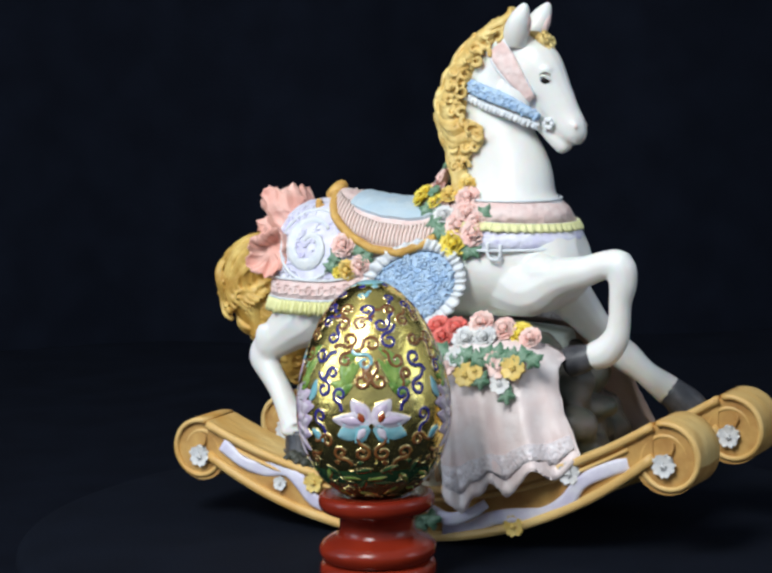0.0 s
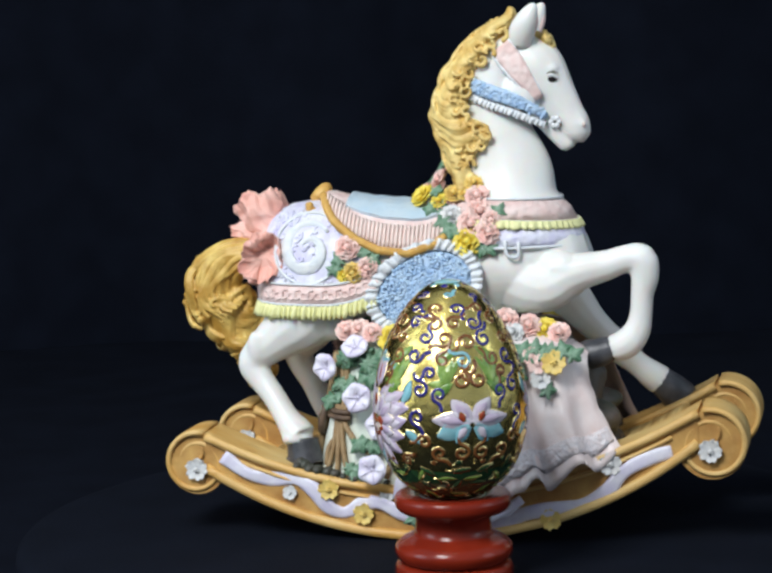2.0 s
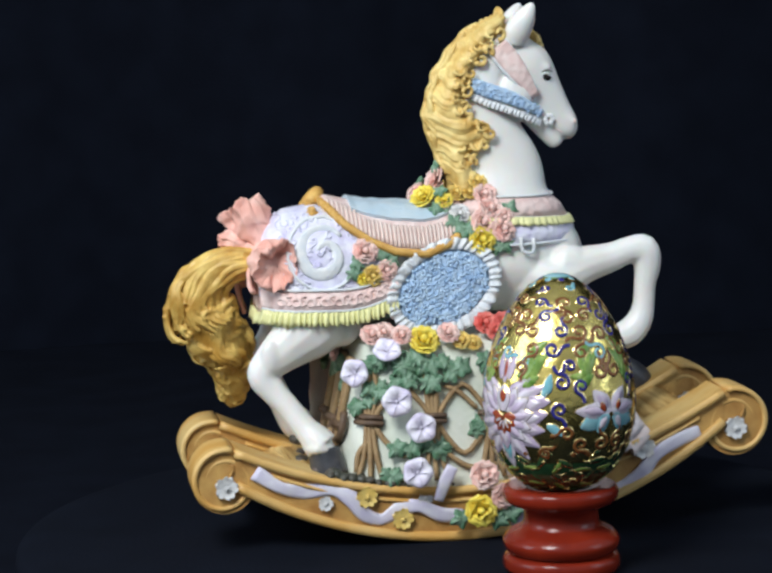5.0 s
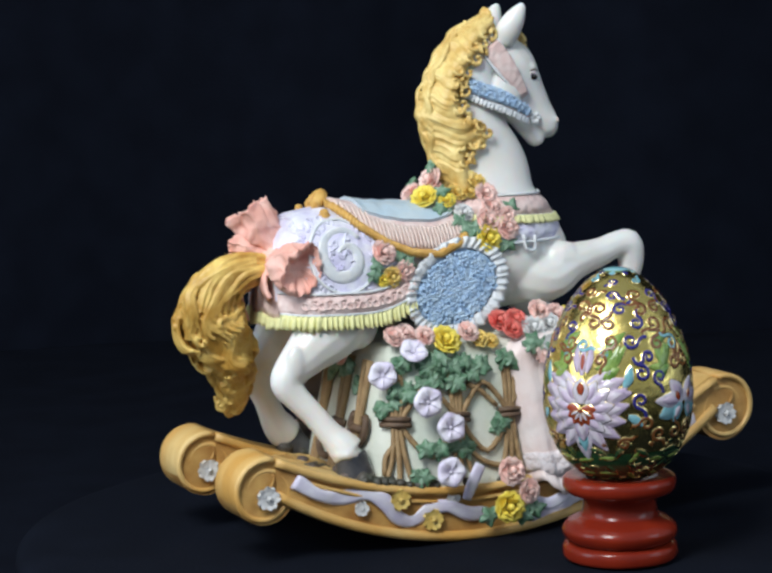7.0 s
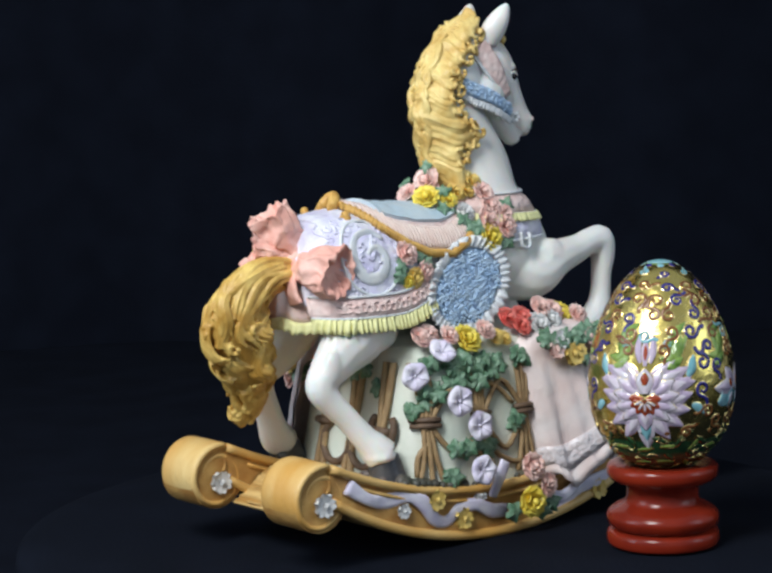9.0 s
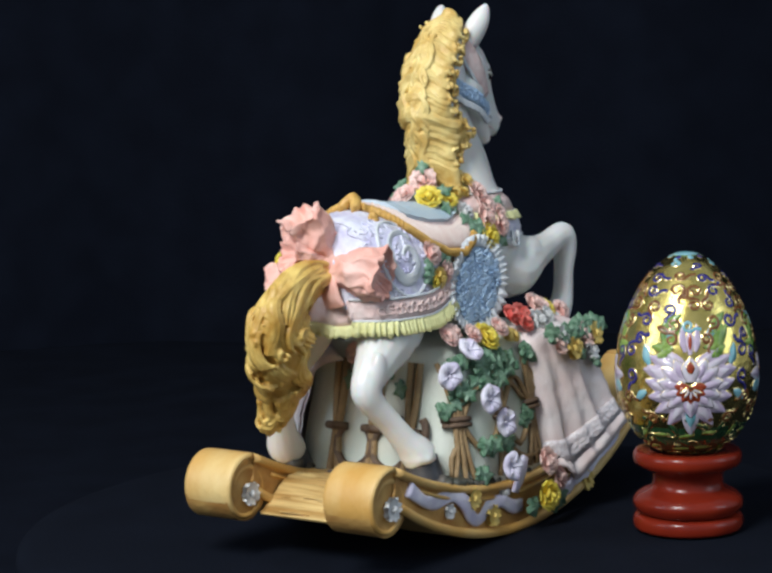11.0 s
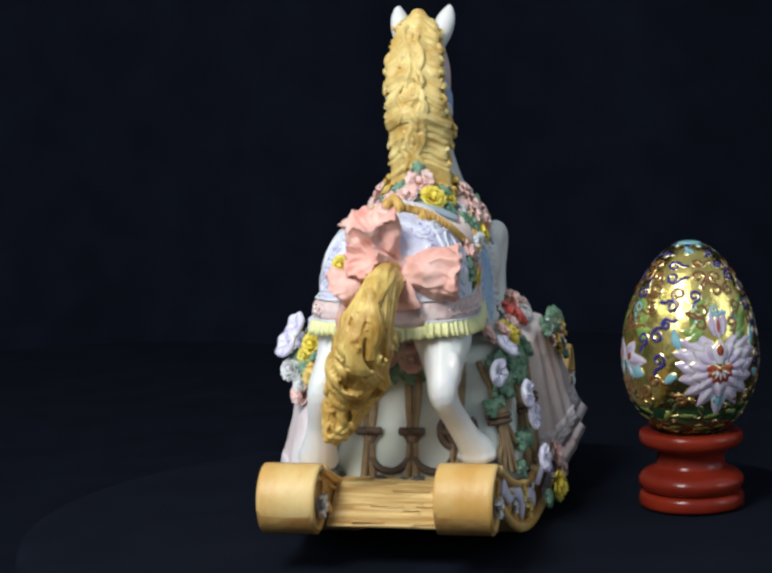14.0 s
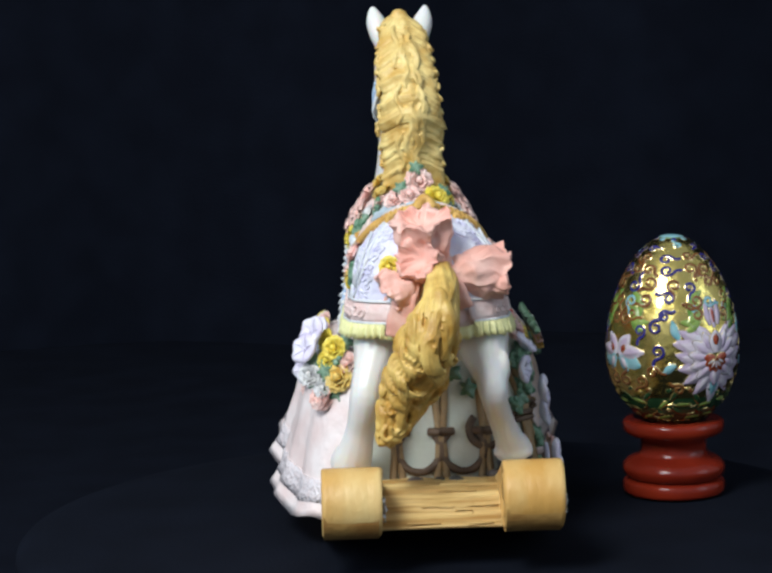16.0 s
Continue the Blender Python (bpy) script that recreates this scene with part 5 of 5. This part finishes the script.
        for x, z, dy, sp in ((14, 103, -1.4, 60), (-1.5, 97, -1, 120), (11.5, 92, 1.4, 20), (-3.5, 100, -2.6, 200), (0.6, 97.4, 0, 300), (9.6, 91.6, 1, 180), (-5, 104, -6.5, 80)):
            leaf((x, y0 + sg * dy, z), (0, sg, 0.3), 0.95, sp)
    for k, p, n, sz in (("y", (-12.2, -4.2, 107.5), (-.6, -.5, .7), 1.1), ("p", (-7.0, 1.2, 112.6), (-.9, -.2, .5), 1.15), ("p", (-13, 4.5, 108.5), (-.8, 0, .7), .9),
                        ("y", (-6, -8, 106.5), (-.3, -.7, .7), .75), ("p", (-9, 9, 107), (-.6, .5, .7), .95), ("w", (-5, 12, 104.5), (-.4, .7, .6), .9), ("p", (-7, -1, 110), (-.7, -.4, .6), .7)):
        rose(k, p, n, sz)
    for p, n in (((-7.5, -7, 109.6), (-.4, -.6, .7)), ((-6.6, 2, 117.6), (-.9, 0, .4)), ((-11.5, 7.5, 111), (-.7, .3, .6)), ((-9, -9, 104.5), (-.2, -.8, .6))):
        leaf(p, n, 0.8)
    # sprig on the left of the rump
    rose("y", (-68, 13.5, 92), (-1, .5, .2), .85)
    rose("p", (-69.5, 9, 88.5), (-1, .4, .1), 1.0)
    for p in ((-68.5, 14, 86), (-69, 12, 83)):
        leaf(p, (-1, .4, 0), .9)
    # bouquet on the lower right rocker
    for k, p, n, sz in (("p", (-2, -41, 22), (0, -1, .3), 1.15), ("p", (3.6, -42, 15.4), (.2, -1, .1), 1.0), ("y", (-3.5, -42, 11), (-.1, -1, .1), 1.25)):
        rose(k, p, n, sz)
    for p, sp in (((-9, -40, 8.5), 200), ((1.5, -41.5, 8), 330), ((6, -41, 9), 10)):
        leaf(p, (0, -1, .1), 1.1, sp)
    part("ribbon", Shape().tube([(-16, -37, 14, 1.6, .8), (-14.2, -38.6, 20, 2.1, .9), (-11.5, -38.4, 25, 1.9, .8)], 10, 5, square=3), RIBBON, HORSE, "lavender ribbon end")
    part("ribbon", Shape().tube([(6, -39, 12, 1.6, .8), (12, -39.6, 9.6, 2.1, .9), (19, -38.4, 11.5, 1.9, .8), (24, -37, 15, 1.5, .8)], 10, 5, square=3), RIBBON, HORSE, "lavender ribbon end")


build_body()
build_mane()
build_tail()
build_saddle()
build_cloths()
build_harness()
build_bow()
build_base()
build_mound()
build_garden()


# ---- the enamelled egg on its stand ----
STAND = thing("egg_stand", "turned red-brown lacquered wooden egg stand on black velvet", "egg stand", EGG_POSE)
EGG = thing("enamelled_egg", "gold cloisonne egg with lotus flowers, on a red stand", "egg", EGG_POSE)


def build_stand():
    def lathe(profile):
        return Shape().grid([[(r * math.cos(q), r * math.sin(q), z) for q in [2 * math.pi * k / 72 for k in range(72)]] for r, z in spline([(a, b, 0) for a, b in profile], 3) and [(p[0], p[1]) for p in spline([(a, b, 0) for a, b in profile], 3)]], close_u=True, caps=True)
    part("foot", lathe([(15.6, 0), (17.0, .6), (17.4, 2.4), (17.0, 4.4), (15.6, 5.2), (14.6, 5.6)]), RED_WOOD, STAND)
    part("ring", lathe([(14.4, 5.3), (16.2, 6.0), (17.3, 8.0), (17.2, 9.8), (15.6, 11.6), (13.2, 12.8), (12.2, 13.4)]), RED_WOOD, STAND)
    part("neck", lathe([(12.4, 13.0), (11.4, 14.4), (11.1, 16.5), (11.3, 18.6), (12.6, 20.2)]), RED_WOOD, STAND)
    part("cup", lathe([(12.2, 19.8), (15.4, 20.4), (16.9, 21.8), (17.2, 23.6), (16.8, 25.0), (15.6, 25.6), (13.2, 25.6), (10.8, 25.2), (7, 22.8), (1, 22.4)]), RED_WOOD, STAND)


EGG_H, EGG_W, EGG_Z = 32.6, 22.5, 23.2      # half height, half width, foot


def egg(lon, t, off=0.0):
    """A point on the egg: lon in degrees, t from -1 (foot) to 1 (top)."""
    t = max(-1.0, min(1.0, t))
    r = EGG_W * math.sqrt(max(0, 1 - t * t)) * (1 - 0.17 * t) / 1.014
    k = (EGG_W + off) / EGG_W
    a = radians(lon)
    return Vector((r * k * math.cos(a), r * k * math.sin(a), EGG_Z + EGG_H + (EGG_H + off) * t))


def on_egg(lon0, t0, x, y, off):
    """A point x mm to the right and y mm up from (lon0, t0), seen from outside."""
    t = t0 + y / EGG_H * max(0.35, math.sqrt(max(0.05, 1 - t0 * t0)))
    t = max(-0.985, min(0.985, t))
    r = EGG_W * math.sqrt(max(0.03, 1 - t * t)) * (1 - 0.17 * t)
    return egg(lon0 + math.degrees(x / r), t, off)


def ribbon_on_egg(s, lon0, t0, pts, w0, w1, off):
    """A low rounded strip along (x, y) points on the egg."""
    rows = []
    n = len(pts)
    for i, (x, y) in enumerate(pts):
        a, b = pts[max(0, i - 1)], pts[min(n - 1, i + 1)]
        d = math.hypot(b[0] - a[0], b[1] - a[1]) or 1
        nx, ny = -(b[1] - a[1]) / d, (b[0] - a[0]) / d
        w = w0 + (w1 - w0) * i / (n - 1)
        rows.append([on_egg(lon0, t0, x + nx * w * k, y + ny * w * k, o) for k, o in ((-1, -0.15), (-0.75, off), (0, off * 1.15), (0.75, off), (1, -0.15))])
    s.grid(rows)


def curl_pts(r, turns, a0, flip=1, n=30):
    """A comma: a short stem that bends the other way, then a spiral inwards, centred on its coil."""
    cx, cy = r * 2.0 * math.cos(a0), r * 2.0 * math.sin(a0)
    out = []
    for i in range(8):
        q = a0 + math.pi + flip * (1.5 - 1.5 * i / 8)
        out.append((cx + r * math.cos(q), cy + r * math.sin(q)))
    for i in range(n):
        u = i / (n - 1)
        q = a0 + flip * turns * 2 * math.pi * u
        rr = r * (1 - 0.70 * u ** 0.9)
        out.append((rr * math.cos(q), rr * math.sin(q)))
    return out


def scroll_on_egg(lon, t, r, mat, a0=0.0, flip=1):
    """One enamelled comma scroll between two gold wires."""
    gold, en = Shape(), Shape()
    pts = curl_pts(r, 1.15, a0, flip)
    ribbon_on_egg(gold, lon, t, pts, 0.92, 0.72, 0.13)
    ribbon_on_egg(en, lon, t, pts, 0.64, 0.46, 0.17)
    g = part("wire", gold, GOLD_WIRE, EGG)
    part("scroll", en, mat, g)


def petal_on_egg(lon, t, ang, length, width, mat, start=0.0, bend=0.0, name="petal", lift=0.0, inner=None):
    """A pointed petal that leaves (lon, t) at ang degrees, with a gold outline and, if wished, a heart of another enamel."""
    ca, sa = math.cos(radians(ang)), math.sin(radians(ang))

    def rows(grow, off, f=1.0):
        out = []
        for i in range(11):
            u = i / 10
            uu = 0.5 + (u - 0.5) * f
            d = start + (length - start) * uu + (grow if i == 10 else (-grow if i == 0 else 0))
            w = (width * 1.12 * math.sin(math.pi * (0.14 + 0.82 * u ** 1.2)) + grow) * f
            o = bend * uu * uu
            out.append([on_egg(lon, t, ca * d - sa * (v * w + o), sa * d + ca * (v * w + o), -0.1 if abs(v) == 1 else lift + off) for v in (-1, -.86, 0, .86, 1)])
        return out
    g = part("wire", Shape().grid(rows(0.22, 0.13)), GOLD_WIRE, EGG)
    part(name, Shape().grid(rows(0.0, 0.17)), mat, g)
    if inner:
        part("petal_heart", Shape().grid(rows(-0.1, 0.20, 0.62)), inner, g)


def build_egg():
    random.seed(31)
    rows = [[egg(5 * k, math.sin(math.pi * (i / 48 - 0.5)) * 0.9995) for k in range(72)] for i in range(49)]
    part("shell", Shape().grid(rows, close_u=True, caps=True), GOLD, EGG, "gold foil shell")
    rows = [[egg(5 * k, t, 0.25) for k in range(72)] for t in (0.975, 0.982, 0.988, 0.993, 0.9995)]
    part("cap", Shape().grid(rows, close_u=True, caps=True), E_TEAL, EGG, "turquoise enamel cap")
    for k in range(8):
        petal_on_egg(45 * k, 0.95, 90, 2.4, 1.1, E_TEAL if k % 2 else E_BLUE)
    PINKS, BLUES = (-150, 30), (-63, 117)
    for lon in PINKS:
        t = -0.20
        # long petals sweep up and out on each side, three hang below
        for s in (-1, 1):
            for a, ln, w, st, bd in ((66, 12.5, 1.7, 3.5, -3.2), (48, 14.0, 1.9, 3.5, -3.6), (30, 14.0, 2.0, 3.5, -3.2), (12, 13.2, 2.0, 3.5, 3.4), (-8, 12.6, 2.0, 3.5, 3.6),
                                     (-28, 12.0, 2.0, 3.2, 3.2), (-48, 12.2, 1.9, 3.0, 2.6), (-68, 12.6, 1.8, 3.0, 1.6)):
                petal_on_egg(lon, t, 90 - s * (90 - a), ln * 1.14, w * 1.3, E_LILAC, st, s * bd, inner=E_WHITE)
            for a, ln, w in ((52, 8.2, 1.6), (26, 8.8, 1.7), (0, 8.6, 1.8), (-26, 8.2, 1.8), (-52, 8.0, 1.7)):
                petal_on_egg(lon, t, 90 - s * (90 - a), ln * 1.18, w * 1.25, E_WHITE, 2.2, s * 1.4, lift=0.08, inner=E_LILAC)
        petal_on_egg(lon, t, -90, 16.0, 2.7, E_WHITE, 2.5, inner=E_TEAL)
        petal_on_egg(lon, t, -90, 9.8, 2.3, E_LILAC, 2.0, lift=0.08, inner=E_WHITE)
        for k in range(7):
            petal_on_egg(lon, t - 0.01, -186 + 32 * k, 5.0, 1.45, E_RED, 0.4, lift=0.14)
        for k in range(5):
            petal_on_egg(lon, t - 0.01, -154 + 32 * k, 3.6, 0.35, E_WHITE, 1.0, lift=0.2)
        petal_on_egg(lon, t + 0.05, 90, 7.4, 2.7, E_WHITE, 0.0, lift=0.18)
        petal_on_egg(lon, t + 0.12, 90, 3.8, 1.2, E_RED, 0.4, lift=0.22)
        petal_on_egg(lon, t + 0.30, 90, 8.0, 1.2, E_LILAC, 0, inner=E_RED)
        for s in (-1, 1):
            petal_on_egg(lon + s * 3, t + 0.30, 90 - s * 20, 9, 1.1, E_LILAC, 1.0, s * 2.2)
            petal_on_egg(lon + s * 33, t + 0.20, 90 - s * 40, 6.4, 1.5, E_TEAL, 0.2, s * 2.0)
            petal_on_egg(lon + s * 36, t - 0.06, 90 - s * 110, 5.4, 1.4, E_TEAL, 0.2, -s * 1.4)
            petal_on_egg(lon + s * 18, t + 0.46, 90, 2.6, 1.3, E_TEAL)
    for lon in BLUES:
        t = -0.10
        for a, ln, w, m, h in ((18, 11.4, 2.3, E_WHITE, E_LILAC), (162, 11.4, 2.3, E_WHITE, E_LILAC), (30, 8.6, 2.4, E_WHITE, None), (150, 8.6, 2.4, E_WHITE, None), (-6, 10.2, 3.1, E_TEAL, None),
                               (186, 10.2, 3.1, E_TEAL, None), (-34, 6.6, 2.1, E_TEAL, E_WHITE), (214, 6.6, 2.1, E_TEAL, E_WHITE), (60, 9.2, 2.5, E_WHITE, E_LILAC), (120, 9.2, 2.5, E_WHITE, E_LILAC)):
            petal_on_egg(lon + (0.6 if abs(a) < 90 else -0.6), t - 0.09, a, ln, w, m, 0.6, -2.0 * math.cos(radians(a)), inner=h)
        for s in (-1, 1):
            petal_on_egg(lon + s * 6, t - 0.05, 90 - s * 26, 2.6, 0.9, E_RED, lift=0.12)
    # leaf sprays between the flowers
    for lon in [x + o for x in BLUES + PINKS for o in (-22, 22)]:
        sd = random.choice((-1, 1))
        for x, t, a, ln, bd in ((0, 0.06, 78, 11.5, 3.0), (4, 0.14, 44, 8.5, -2.4), (-4, 0.16, 118, 8.0, 2.2), (1, 0.32, 62, 7.0, 1.8), (-7, 0.12, 150, 6.6, -1.8), (6, 0.08, 15, 6.0, -1.6)):
            petal_on_egg(lon + sd * x, t, 90 + sd * (90 - a), ln, 1.35, E_GREEN, 0.4, sd * bd, "leaf")
    # comma scrolls, tier by tier
    for n, t, r, cols in ((7, 0.89, 1.7, (E_BLUE, E_TEAL)), (11, 0.79, 2.1, (E_BLUE, E_BROWN)), (15, 0.67, 2.3, (E_BROWN, E_BLUE, E_BROWN)), (17, 0.53, 2.3, (E_BROWN, E_BROWN, E_BLUE)),
                          (17, 0.38, 2.2, (E_BROWN, E_TEAL, E_BROWN, E_BLUE)), (11, 0.25, 1.9, (E_BROWN, E_BLUE, E_BROWN))):
        for k in range(n):
            scroll_on_egg(360 * (k + 0.5 * (n % 3)) / n + random.uniform(-5, 5), t + random.uniform(-0.025, 0.025), r * random.uniform(0.85, 1.15), cols[k % len(cols)],
                          random.uniform(0, 6.28), (1, -1)[k % 2])
    for lon in BLUES:
        for s in (-1, 1):
            for o, t, r, m, a in ((7, 0.20, 2.5, E_BROWN, 2.2), (24, 0.08, 2.2, E_BLUE, -1.2), (39, 0.12, 2.4, E_BLUE, 1.6), (41, -0.12, 2.4, E_BLUE, -1.4), (36, -0.34, 2.2, E_BROWN, 0.4),
                                  (8, -0.44, 2.5, E_BROWN, 1.9), (25, -0.44, 2.3, E_BROWN, -1.7)):
                scroll_on_egg(lon + s * o, t, r, m, a if s > 0 else math.pi - a, s)
    for lon in PINKS:
        for s in (-1, 1):
            scroll_on_egg(lon + s * 34, -0.52, 2.0, E_BROWN, 1.2 if s > 0 else math.pi - 1.2, s)
    rows = [[egg(5 * k, t, 0.06) for k in range(72)] for t in (-0.62, -0.65, -0.7, -0.75, -0.8, -0.85, -0.9, -0.95)]
    part("foot_band", Shape().grid(rows, close_u=True), E_DARK, EGG, "dark green enamel band")
    # leaves and short curved wires near the foot
    for tier, (t, n, m) in enumerate(((-0.60, 15, E_DARK), (-0.68, 15, E_GREEN), (-0.76, 14, E_DARK), (-0.84, 12, E_GREEN), (-0.91, 10, E_DARK))):
        for k in range(n):
            lon = 360 * (k + 0.5 * (tier % 2) + random.uniform(-.2, .2)) / n
            petal_on_egg(lon, t + random.uniform(-.02, .02), random.uniform(-50, 70), 2.6, 0.85, m, -2.4, random.uniform(-1.4, 1.6), "leaf")
    loose = Shape()
    for k in range(64):
        a, c = random.uniform(0, 6.28), random.uniform(0.9, 1.7)
        ribbon_on_egg(loose, random.uniform(0, 360), random.uniform(-0.88, -0.52), [(c * math.cos(a + q), c * math.sin(a + q)) for q in np.linspace(0, 2.4, 8)], 0.2, 0.14, 0.24)
    tagged(part("filigree", loose, GOLD_WIRE, EGG, "short curved gold wires"), kind="stuff")
    for k in range(18):
        petal_on_egg(20 * k + 7, -0.55, 90, 1.5, 0.9, E_BROWN if k % 2 else E_DARK, 0)


build_stand()
build_egg()


# ---- what turns ----
def motions():
    for ob, m in ((TURNTABLE, Matrix()), (HORSE, HORSE_POSE), (STAND, EGG_POSE), (EGG, EGG_POSE)):
        walk(ob, [(t, pose(0, 0, 0, 0, 0, a) @ m) for t, a in TURN])


motions()
